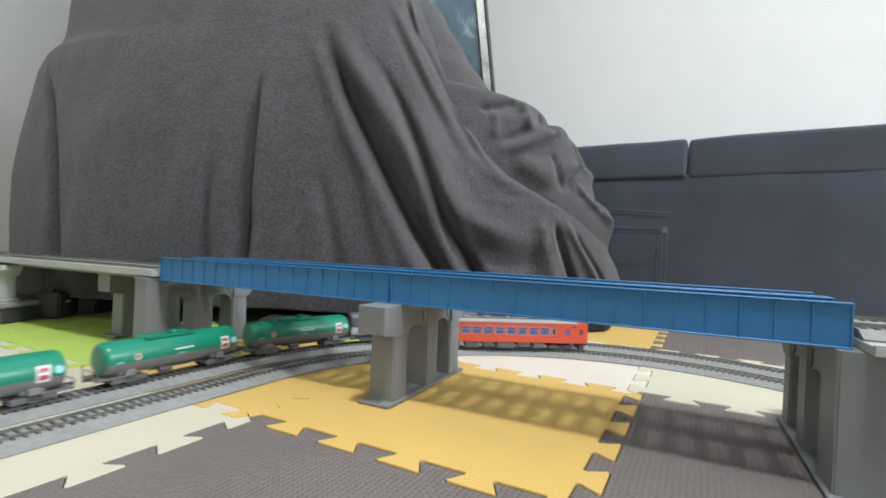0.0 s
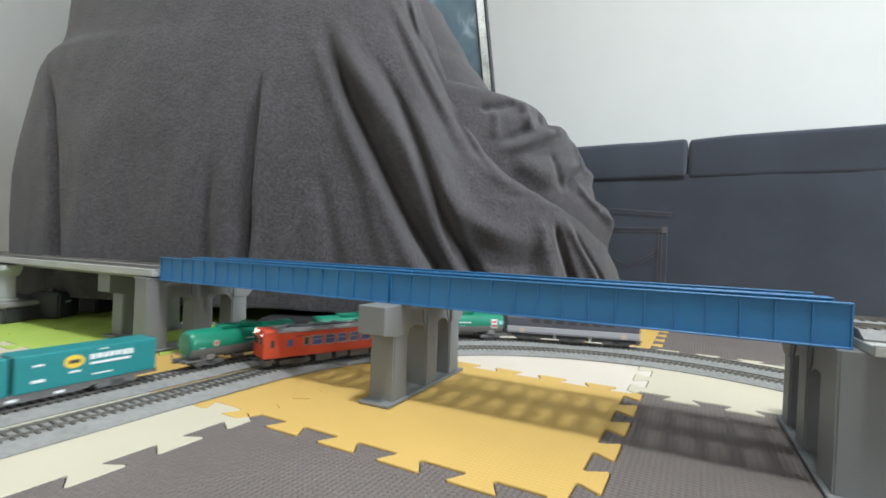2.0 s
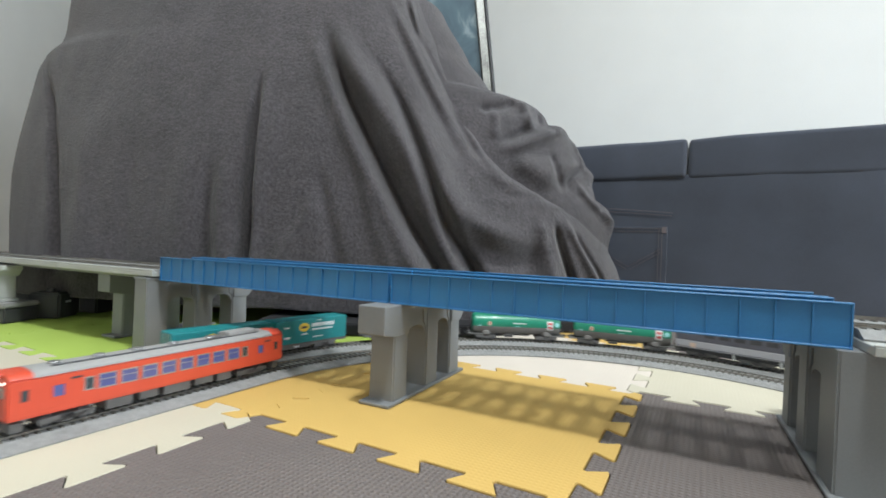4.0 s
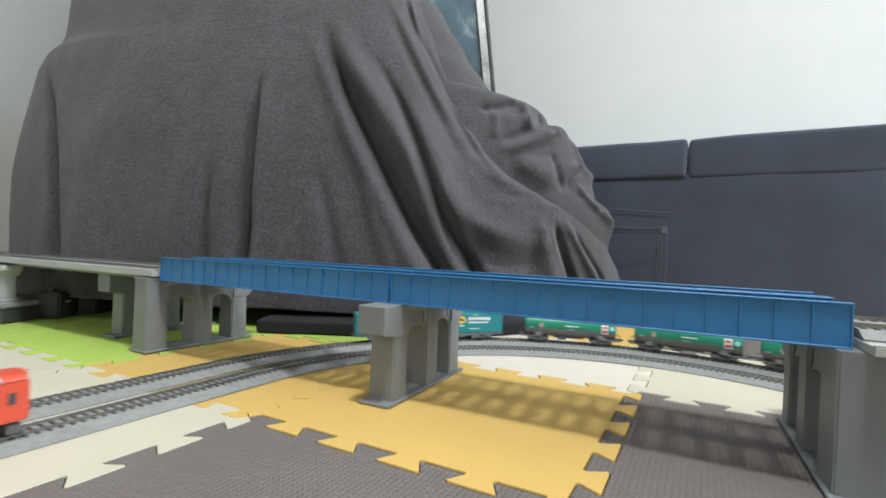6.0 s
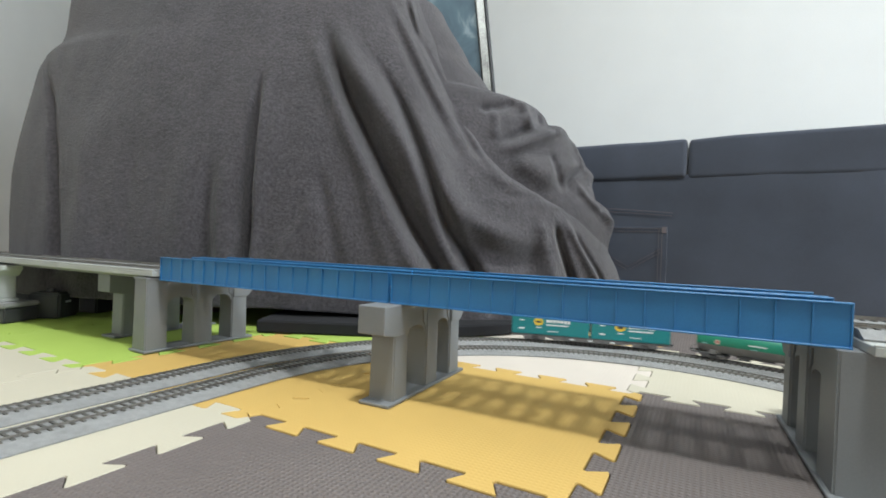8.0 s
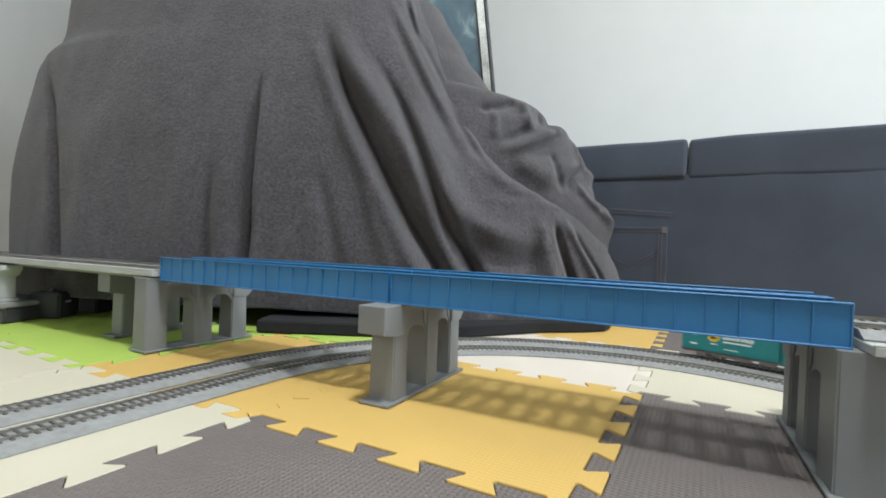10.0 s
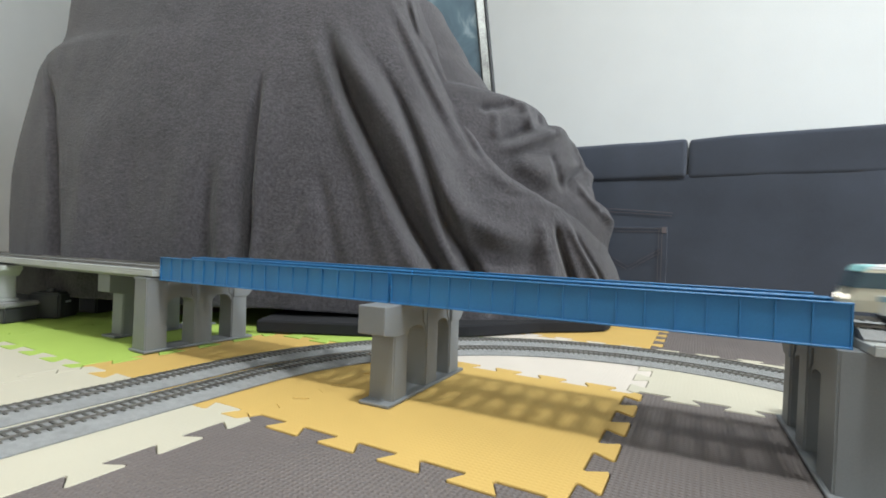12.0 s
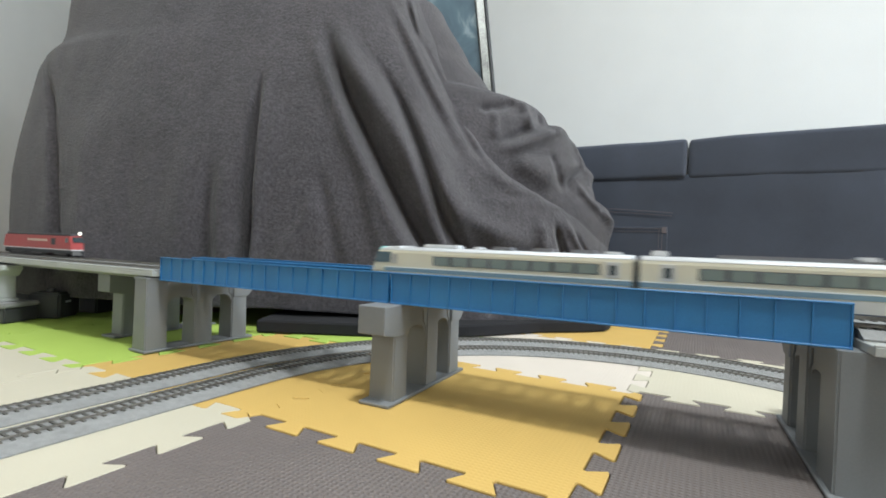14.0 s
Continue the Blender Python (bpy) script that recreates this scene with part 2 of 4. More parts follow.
def seam():
    """One edge of a mat from 0 to MAT: (along, offset) with dovetail teeth."""
    pts = [(0.0, 0.0)]
    w, r = 0.32 * TOOTH, 0.0022
    tips = []
    for k in range(5):
        tips.append((0.065 * MAT + k * TOOTH, -DEEP))
        tips.append((0.165 * MAT + k * TOOTH, DEEP))
    for i, (c, o) in enumerate(tips):
        a, b = max(c - w, 0.004), min(c + w, MAT - 0.004)
        s = 1 if o > 0 else -1
        pts += [(a + 0.0002, o - s * r), (a + 0.0007, o - s * r * 0.35), (a + r, o), (b - r, o), (b - 0.0007, o - s * r * 0.35), (b - 0.0002, o - s * r)]
    return pts + [(MAT, 0.0)]


SEAM = seam()


def shrink(loop, gap):
    """The outline drawn in by half the joint between two mats."""
    out = []
    for k, p in enumerate(loop):
        a, b = Vector(loop[k - 1]), Vector(loop[(k + 1) % len(loop)])
        along = (b - a).normalized()
        out.append((p[0] - along.y * gap, p[1] + along.x * gap))
    return out


def foam_mat(i, j, material, label):
    bottom = [(a, -o) for a, o in SEAM]
    right = [(MAT + o, a) for a, o in SEAM]
    top = [(a, MAT - o) for a, o in SEAM][::-1]
    left = [(o, a) for a, o in SEAM][::-1]
    loop = bottom[:-1] + right[:-1] + top[:-1] + left[:-1]
    b = bmesh.new()
    rng = random.Random(i * 31 + j * 7)
    # foot, shoulder and top of the mat, with a small chamfer along the joint
    rings = [[b.verts.new((x, y, z)) for x, y in shrink(loop, gap)] for gap, z in ((0.0004, -0.010), (0.0004, -0.0008), (0.0009, 0.0))]
    for r0, r1 in zip(rings, rings[1:]):
        for k in range(len(loop)):
            n = (k + 1) % len(loop)
            b.faces.new((r0[k], r0[n], r1[n], r1[k]))
    b.faces.new(rings[0][::-1])
    b.faces.new(rings[-1])
    ob = obj("foam_mat", b, material)
    base = pose(MAT_AT[0], MAT_AT[1], 0, 0, 0, MAT_YAW)
    ob.matrix_basis = base @ pose(i * MAT, j * MAT, rng.uniform(-0.0006, 0.0006), rng.uniform(-0.1, 0.1), rng.uniform(-0.1, 0.1))
    tagged(ob, label, "floor mat", "interlocking foam mats")
    return ob


MATS = {
    (0, 0): "y", (-1, 0): "y", (0, -1): "b", (-1, -1): "c", (1, 0): "b", (0, 1): "p", (1, 1): "c", (0, 2): "y", (1, 2): "b",
    (-1, 1): "g", (-2, 0): "g", (-2, -1): "c", (-3, 0): "g", (-3, 1): "c", (-2, 1): "g", (-3, -1): "c", (1, -1): "b", (2, 0): "b", (2, 1): "c",
    (2, -1): "c", (0, -2): "y", (1, -2): "b", (-1, -2): "c", (-2, -2): "g", (2, 2): "c", (-1, 2): "c", (-2, 2): "y", (-4, 0): "c", (-4, 1): "g", (-4, -1): "c", (3, 1): "b", (3, 0): "y",
}
FOAMS = {"y": (M_YELLOW, "yellow interlocking foam floor mat with jigsaw edges"), "b": (M_BROWN, "dark brown interlocking foam floor mat with jigsaw edges"),
         "c": (M_CREAM, "cream interlocking foam floor mat with jigsaw edges"), "p": (M_PINK, "beige interlocking foam floor mat with jigsaw edges"),
         "g": (M_GREEN, "lime green interlocking foam floor mat with jigsaw edges")}


def mats():
    for (i, j), k in MATS.items():
        foam_mat(i, j, *FOAMS[k])


# ---------------------------------------------------------------- track
def rail_section(c):
    return [(c - 0.0008, 0.0), (c + 0.0008, 0.0), (c + 0.0008, 0.0003), (c + 0.0002, 0.0005), (c + 0.0002, 0.0010), (c + 0.00042, 0.0012),
            (c + 0.00042, 0.0016), (c - 0.00042, 0.0016), (c - 0.00042, 0.0012), (c - 0.0002, 0.0010), (c - 0.0002, 0.0005), (c - 0.0008, 0.0003)]


def track(path, near, label, z_bed, bed_half=0.0310):
    """path: list of ((x, y, z), heading) every 10 mm at the foot of the roadbed. near: the stretch of it whose sleepers are parts."""
    e = thing("model_railway_track", label, "railway track", group="model railway tracks")
    h, top = z_bed, min(0.0162, bed_half - 0.002)
    part("roadbed", sweep(path, [(-bed_half, 0.0002), (bed_half, 0.0002), (bed_half, min(0.0014, h * 0.6)), (top, h), (-top, h), (-bed_half, min(0.0014, h * 0.6))]), M_BED, e,
         "grey moulded ballast roadbed")
    lift = [((x, y, z + h + 0.0005), a) for (x, y, z), a in path]
    for c in (-0.0083, 0.0083):
        part("rail", sweep(lift, rail_section(c)), M_RAIL, e, "nickel silver rail")
    one = box(-0.0013, 0.0013, -0.0148, 0.0148, -0.0006, 0.0009, 0.0002)
    me = bpy.data.meshes.new("sleeper")
    one.to_mesh(me)
    one.free()
    me.materials.append(M_SLEEPER)
    total = 0.010 * (len(path) - 1)
    s, rest = 0.004, bmesh.new()
    rng = random.Random(4)
    while s < total:
        i = min(int(s / 0.010), len(path) - 2)
        f = s / 0.010 - i
        (p0, a0), (p1, a1) = path[i], path[i + 1]
        at = Vector(p0).lerp(Vector(p1), f)
        m = Matrix.Translation(at + Vector((0, 0, h))) @ Matrix.Rotation(a0 + (a1 - a0) * f, 4, "Z")
        if near[0] <= s <= near[1]:
            shared("sleeper", me, e, m)
        else:
            tmp = box(-0.0013, 0.0013, -0.0148, 0.0148, -0.0006, 0.0009)
            bmesh.ops.transform(tmp, matrix=m, verts=tmp.verts)
            vs = [rest.verts.new(v.co) for v in tmp.verts]
            tmp.verts.index_update()
            for fc in tmp.faces:
                rest.faces.new([vs[v.index] for v in fc.verts])
            tmp.free()
        s += 0.0078
    if len(rest.verts):
        tagged(part("sleepers", rest, M_SLEEPER, e), kind="stuff")
    else:
        rest.free()
    return e


def ground_path(s0, s1, r):
    out, s = [], s0
    while s <= s1:
        x, y, h = on_track(s, r)
        out.append(((x, y, 0.0), h))
        s += 0.010
    return out


def bridge_path(a0, a1, n, z):
    h = radians(-26.31)
    k = int(round((a1 - a0) / 0.010))
    return [(tuple(BR @ Vector((a0 + i * 0.010, n, z))), h) for i in range(k + 1)]


N_NEAR, N_FAR = 0.026, 0.086


def tracks():
    track(ground_path(-1.75, 0.95, R_NEAR), (1.35, 2.55), "grey ballasted model railway track curving over foam mats", 0.0056)
    track(ground_path(-0.85, 2.60, R_FAR), (0.45, 1.70), "grey ballasted model railway track on the outside of the curve", 0.0056)
    for n in (N_NEAR, N_FAR):
        track(bridge_path(-2.12, -SPAN - 0.004, n, 0.1142), (9, 9), "grey model railway track on the viaduct approach", 0.0022, 0.0255)
        track(bridge_path(SPAN + 0.004, 2.35, n, 0.1096), (9, 9), "grey model railway track on the viaduct beyond the bridge", 0.0068, 0.0285)


# ---------------------------------------------------------------- bridge and piers
def girder_span(a0, a1, n0, label):
    """One single-line plate girder span: two ribbed side girders, cross floor and sunken rails."""
    e = thing("plate_girder_bridge", label, "model bridge", BR, "blue bridge spans")
    g = 0.0015
    for n in (n0, n0 + 0.048):
        side = -1 if n == n0 else 1
        w = part("side_girder", box(a0 + g, a1 - g, n - 0.0009, n + 0.0009, Z_PIER + 0.0006, Z_GIRDER - 0.0008), M_BLUE, e)
        part("top_flange", box(a0 + g, a1 - g, n - 0.0030, n + 0.0030, Z_GIRDER - 0.0014, Z_GIRDER, 0.0003), M_BLUE, w)
        part("bottom_flange", box(a0 + g, a1 - g, n - 0.0030, n + 0.0030, Z_PIER, Z_PIER + 0.0014, 0.0003), M_BLUE, w)
        me = None
        count = 17
        for i in range(count + 1):
            a = a0 + 0.0022 + (a1 - a0 - 0.0044) * i / count
            if me is None:
                b = box(-0.0006, 0.0006, -0.0024, 0.0024, Z_PIER + 0.0014, Z_GIRDER - 0.0014, 0.0002)
                me = bpy.data.meshes.new("rib")
                b.to_mesh(me)
                b.free()
                me.materials.append(M_BLUE)
            shared("rib", me, w, pose(a, n, 0))
        nails = bmesh.new()
        for i in range(count * 3):
            a = a0 + 0.004 + (a1 - a0 - 0.008) * i / (count * 3 - 1)
            tube(0.0004, 0.0003, "Y", 6, (a, n - 0.0031, Z_PIER + 0.0007), bm=nails)
        tagged(part("rivets", nails, M_BLUE, w), kind="stuff")
    cross = None
    for i in range(16):
        a = a0 + 0.008 + (a1 - a0 - 0.016) * i / 15
        if cross is None:
            b = box(-0.0035, 0.0035, n0 + 0.001, n0 + 0.047, 0.1050, 0.1110, 0.0003)
            cross = bpy.data.meshes.new("cross_beam")
            b.to_mesh(cross)
            b.free()
            cross.materials.append(M_BLUE)
        shared("cross_beam", cross, e, pose(a, 0, 0))
    for c in (-0.0083, 0.0083):
        part("stringer", box(a0 + g, a1 - g, n0 + 0.024 + c - 0.001, n0 + 0.024 + c + 0.001, 0.1110, 0.1136), M_BLUE, e)
    path = [((a0 + g + (a1 - a0 - 2 * g) * i / 30, 0, 0.1165), 0.0) for i in range(31)]
    slp = bmesh.new()
    for i in range(int((a1 - a0) / 0.0078)):
        a = a0 + 0.005 + i * 0.0078
        box(a - 0.0014, a + 0.0014, n0 + 0.0085, n0 + 0.0395, 0.1137, 0.1159, bm=slp)
    tagged(part("sleepers", slp, M_SLEEPER, e), kind="stuff")
    for c in (-0.0083, 0.0083):
        p2 = [((x, n0 + 0.024, 0.1166), h) for (x, y, z), h in path]
        part("rail", sweep(p2, rail_section(c)), M_RAIL, e, "nickel silver rail")
    return e




def pier(a, height, label, dn=0.0, wide=False, turn=0.0, toe=0.0):
    """Three tapered columns on a base plate, joined by round-headed arches set back from their faces."""
    e = thing("bridge_pier", label, "bridge pier", BR @ pose(a, dn, 0, 0, 0, turn), "grey bridge piers")
    w, near = (0.0172, -0.0140 - toe) if wide else (0.0150, -0.0115)
    part("base_plate", box(-w - 0.0032, w + 0.0032, near - toe * 0.8 - (0.0025 if wide else 0.0130), 0.1585, 0.0008, 0.0042, 0.0008), M_PIER, e)
    cols = [(near, 0.0170), (0.0575, 0.0870), (0.1200, 0.1485)]
    for c0, c1 in cols:
        b = box(-w, w, c0, c1, 0.0042, height - (0.0 if wide and c0 == near else 0.004))
        for v in b.verts:
            if v.co.z > 0.02:
                v.co.x *= 0.95
                v.co.y += 0.0008 if v.co.y < (c0 + c1) / 2 else -0.0008
        bmesh.ops.bevel(b, geom=[x for x in b.edges if abs(x.verts[0].co.z - x.verts[1].co.z) > 0.02], offset=0.0016, segments=3, affect="EDGES")
        part("column", b, M_PIER, e)
    q = w - 0.0036
    for (a0, c0), (c1, a1) in zip(cols, cols[1:]):
        mid, half, spring, rise = (c0 + c1) / 2, (c1 - c0) / 2 - 0.0005, 0.0655, 0.0105
        outline = [(c0 - 0.002, spring)]
        for i in range(13):
            t = math.pi * (1 - i / 12)
            outline.append((mid + half * math.cos(t), spring + rise * math.sin(t) ** 0.8 + 0.0001))
        outline += [(c1 + 0.002, spring), (c1 + 0.002, height - 0.004), (c0 - 0.002, height - 0.004)]
        part("arch", prism(outline, -q, q), M_PIER, e)
        for x in (-q, q):
            lo, hi = sorted((x, x * 1.12))
            part("pilaster", prism([(c0 - 0.002, spring + 0.006), (c0 + 0.0045, spring + 0.013), (c0 + 0.0060, height - 0.006), (c0 - 0.002, height - 0.006)], lo, hi), M_PIER, e)
            part("pilaster", prism([(c1 + 0.002, spring + 0.006), (c1 - 0.0045, spring + 0.013), (c1 - 0.0060, height - 0.006), (c1 + 0.002, height - 0.006)], lo, hi), M_PIER, e)
    cap0, cap1, z0 = -0.0330, 0.1690, height - 0.0285
    if not wide:
        outline = [(near + 0.0003, z0 - 0.004), (cap0, z0), (cap0, height), (0.0150, height), (0.0150, z0 - 0.004)]
        part("cap", prism(outline, -0.0160, 0.0160, bev=0.0008), M_PIER, e)
    outline = [(0.1220, z0 - 0.004), (0.1220, height), (cap1, height), (cap1, z0 + 0.016), (0.1480, z0 - 0.004)]
    part("cap", prism(outline, -w - 0.001, w + 0.001, bev=0.0008), M_PIER, e)
    part("cap_beam", box(-w + 0.0012, w - 0.0012, 0.0152, 0.1218, height - 0.010, height - 0.0002), M_PIER, e)
    if wide:
        part("bearing_shelf", box(-w, w, near, 0.1218, height + 0.0001, height + 0.0030, 0.0004) if a < 0 else box(0.006, w, near - 0.006, 0.1218, height + 0.0001, height + 0.0030, 0.0004), M_PIER, e)
    return e


def viaduct(a0, a1, label, drop=0.0, edge=-0.010):
    e = thing("viaduct_slab", label, "model viaduct", BR, "viaduct slabs")
    k = max(1, round((a1 - a0) / 0.248))
    for i in range(k):
        b0, b1 = a0 + (a1 - a0) * i / k + 0.0004, a0 + (a1 - a0) * (i + 1) / k - 0.0004
        lo, hi = 0.1075 - drop, 0.1140 - drop
        part("slab", prism([(edge, lo), (0.122, lo), (0.122, hi), (edge, hi)], b0, b1, bev=0.0006), M_SLAB, e)
        part("kerb", box(b0, b1, edge + 0.0002, edge + 0.0035, hi, hi + (0.003 if not drop else 0.0012), 0.0004), M_SLAB, e)
        if not drop:
            part("beam", prism([(0.004, 0.1026), (0.108, 0.1026), (0.112, 0.1075), (0.0, 0.1075)], b0, b1), M_PIER, e)
    return e


def bridge():
    for n0, lab in ((0.0, "blue plastic plate girder span with ribbed sides on grey piers"), (0.062, "blue plastic plate girder span of the second line")):
        girder_span(-SPAN, 0.0, n0, lab)
        girder_span(0.0, SPAN, n0, lab)
    pier(0.0, Z_PIER, "grey plastic arched pier under the blue bridge")
    pier(-0.4035, Z_PIER, "broad grey plastic arched pier at the end of the blue bridge", wide=True, turn=-4.4)
    pier(0.386, Z_PIER, "broad grey plastic arched pier at the end of the blue bridge", 0.013, wide=True, toe=0.012)
    for a, dn in ((-0.537, 0.043), (-0.855, 0.140), (-1.1, 0), (-1.4, 0), (-1.7, 0), (-2.0, 0), (0.55, 0), (0.9, 0), (1.2, 0), (1.5, 0), (1.8, 0), (2.1, 0)):
        pier(a, Z_PIER, "grey plastic arched pier under the viaduct", dn)
    viaduct(-2.12, -SPAN - 0.003, "light grey model viaduct deck leading to the bridge")
    viaduct(SPAN + 0.003, 2.35, "light grey model viaduct deck beyond the bridge", 0.0046, -0.026)


# ---------------------------------------------------------------- blanket over furniture
def lerp_table(rows, z):
    if z <= rows[0][0]:
        return rows[0][1]
    for (z0, v0), (z1, v1) in zip(rows, rows[1:]):
        if z <= z1:
            f = (z - z0) / (z1 - z0)
            f = f * f * (3 - 2 * f) * 0.35 + f * 0.65
            return v0 + (v1 - v0) * f
    return rows[-1][1]


LEFT = [(0.0, -1.004), (0.06, -1.008), (0.12, -1.014), (0.21, -1.025), (0.29, -1.03), (0.44, -1.025), (0.54, -1.022), (0.58, -1.01), (0.605, -0.978), (0.63, -0.972), (0.75, -0.985), (0.98, -1.04)]
RIGHT = [(0.0, 0.487), (0.06, 0.474), (0.12, 0.452), (0.17, 0.427), (0.21, 0.413), (0.235, 0.400), (0.26, 0.365), (0.28, 0.28), (0.30, 0.225), (0.33, 0.178), (0.38, 0.120), (0.44, 0.086), (0.52, 0.054), (0.62, 0.01), (0.75, -0.05), (0.98, -0.133)]
LOBE_LEFT = [(0.0, -0.30), (1.0, -0.50)]
LOBE_RIGHT = [(0, 0.44), (0.1, 0.429), (0.15, 0.424), (0.19, 0.433), (0.22, 0.442), (0.245, 0.445), (0.27, 0.432), (0.3, 0.398), (0.33, 0.386), (0.36, 0.39), (0.385, 0.366), (0.41, 0.353), (0.435, 0.344), (0.46, 0.327), (0.485, 0.274), (0.505, 0.266), (0.522, 0.250), (0.535, 0.205), (0.545, 0.135), (0.58, 0.108), (0.65, 0.057), (0.78, -0.013)]


def fold(depth, width, fade, *line):
    """A fold: how far it stands out (minus for a valley), its half width, the share of its length over which it begins, and its line in (x, z) from the top down."""
    return depth, width, fade, line


FOLDS = [
    fold(-0.040, 0.017, 0.3, (-0.272, 0.652), (-0.245, 0.56), (-0.215, 0.483), (-0.181, 0.418), (-0.141, 0.339), (-0.102, 0.267), (-0.067, 0.204), (-0.012, 0.123), (0.023, 0.054)),
    fold(0.034, 0.028, 0.3, (-0.253, 0.655), (-0.203, 0.546), (-0.152, 0.464), (-0.098, 0.39), (-0.047, 0.307), (0.004, 0.224), (0.056, 0.131)),
    fold(0.016, 0.02, 0.3, (-0.306, 0.641), (-0.256, 0.524), (-0.22, 0.44), (-0.174, 0.344), (-0.12, 0.257), (-0.078, 0.169), (-0.044, 0.116)),
    fold(-0.042, 0.014, 0.4, (-0.178, 0.585), (-0.113, 0.486), (-0.066, 0.38), (-0.033, 0.295), (0.004, 0.208), (0.06, 0.123), (0.104, 0.053)),
    fold(0.026, 0.026, 0.3, (-0.089, 0.497), (-0.036, 0.374), (0.006, 0.282), (0.056, 0.213), (0.135, 0.181), (0.222, 0.168)),
    fold(-0.034, 0.045, 0.3, (0.012, 0.208), (0.086, 0.156), (0.169, 0.14), (0.243, 0.135)),
    fold(0.024, 0.022, 0.2, (0.03, 0.45), (0.076, 0.357), (0.125, 0.308), (0.219, 0.291), (0.267, 0.251)),
    fold(-0.020, 0.01, 0.15, (-0.115, 0.756), (-0.084, 0.658), (-0.034, 0.564), (0.019, 0.454), (0.075, 0.348), (0.124, 0.304)),
    fold(0.016, 0.009, 0.15, (-0.102, 0.768), (-0.067, 0.613), (-0.013, 0.515), (0.038, 0.426), (0.081, 0.352)),
    fold(-0.01, 0.012, 0.3, (-0.154, 0.708), (-0.102, 0.598), (-0.049, 0.495), (0.006, 0.393), (0.055, 0.305)),
    fold(0.012, 0.012, 0.3, (-0.146, 0.731), (-0.09, 0.621), (-0.034, 0.507), (0.022, 0.414)),
    fold(-0.034, 0.01, 0.2, (0.242, 0.234), (0.251, 0.194), (0.26, 0.161), (0.28, 0.105), (0.302, 0.028)),
    fold(0.022, 0.014, 0.2, (0.259, 0.242), (0.28, 0.21), (0.302, 0.169), (0.344, 0.104), (0.377, 0.022)),
    fold(-0.022, 0.009, 0.2, (0.278, 0.226), (0.32, 0.161), (0.362, 0.104), (0.395, 0.022)),
    fold(0.012, 0.016, 0.2, (0.208, 0.236), (0.215, 0.168), (0.231, 0.105)),
    fold(-0.034, 0.0105, 0.4, (-0.375, 0.541), (-0.381, 0.443), (-0.378, 0.346), (-0.377, 0.258), (-0.374, 0.191), (-0.378, 0.116)),
    fold(0.014, 0.013, 0.35, (-0.362, 0.528), (-0.36, 0.395), (-0.366, 0.277), (-0.366, 0.191), (-0.36, 0.116)),
    fold(0.009, 0.012, 0.3, (-0.328, 0.468), (-0.337, 0.378), (-0.348, 0.277), (-0.355, 0.179)),
    fold(-0.014, 0.014, 0.5, (-0.449, 0.344), (-0.455, 0.254), (-0.451, 0.187), (-0.448, 0.113)),
    fold(0.01, 0.022, 0.4, (-0.422, 0.366), (-0.421, 0.254), (-0.413, 0.113)),
    fold(0.01, 0.03, 0.4, (-0.509, 0.387), (-0.5, 0.262), (-0.498, 0.109)),
    fold(-0.008, 0.025, 0.4, (-0.614, 0.43), (-0.61, 0.27), (-0.613, 0.105)),
    fold(0.01, 0.03, 0.4, (-0.729, 0.446), (-0.72, 0.293), (-0.711, 0.101)),
    fold(-0.014, 0.012, 0.3, (-0.935, 0.576), (-0.844, 0.442), (-0.801, 0.293), (-0.773, 0.101)),
    fold(-0.008, 0.014, 0.4, (-0.254, 0.337), (-0.232, 0.242), (-0.202, 0.124)),
    fold(0.009, 0.016, 0.3, (-0.249, 0.27), (-0.263, 0.205), (-0.295, 0.152), (-0.306, 0.113)),
    fold(0.008, 0.015, 0.3, (-0.167, 0.309), (-0.139, 0.219), (-0.099, 0.127)),
]
LOBE_FOLDS = [
    fold(-0.018, 0.012, 0.2, (0.063, 0.479), (0.118, 0.491), (0.164, 0.517)),
    fold(0.02, 0.014, 0.2, (0.175, 0.53), (0.185, 0.485), (0.2, 0.43)),
    fold(0.022, 0.016, 0.25, (0.11, 0.375), (0.18, 0.404), (0.294, 0.475), (0.313, 0.453)),
    fold(-0.018, 0.014, 0.25, (0.106, 0.397), (0.164, 0.427), (0.269, 0.504)),
    fold(-0.022, 0.011, 0.2, (0.281, 0.297), (0.29, 0.333), (0.307, 0.352), (0.362, 0.381)),
    fold(-0.024, 0.009, 0.2, (0.369, 0.255), (0.389, 0.32), (0.379, 0.349)),
    fold(0.02, 0.012, 0.2, (0.311, 0.333), (0.327, 0.294), (0.383, 0.258), (0.439, 0.222)),
    fold(-0.014, 0.01, 0.2, (0.242, 0.394), (0.252, 0.346), (0.278, 0.294)),
    fold(0.014, 0.012, 0.2, (0.314, 0.446), (0.336, 0.385), (0.352, 0.342)),
    fold(0.024, 0.03, 0.3, (0.138, 0.355), (0.196, 0.346), (0.254, 0.313)),
    fold(-0.012, 0.01, 0.2, (0.22, 0.514), (0.229, 0.466), (0.263, 0.443)),
    fold(0.01, 0.01, 0.3, (0.096, 0.498), (0.112, 0.453), (0.103, 0.404)),
]


def rounded(line):
    """The fold line with its corners cut twice."""
    for _ in range(2):
        out = [line[0]]
        for (x0, z0), (x1, z1) in zip(line, line[1:]):
            out += [(x0 * 0.75 + x1 * 0.25, z0 * 0.75 + z1 * 0.25), (x0 * 0.25 + x1 * 0.75, z0 * 0.25 + z1 * 0.75)]
        line = out + [line[-1]]
    return line


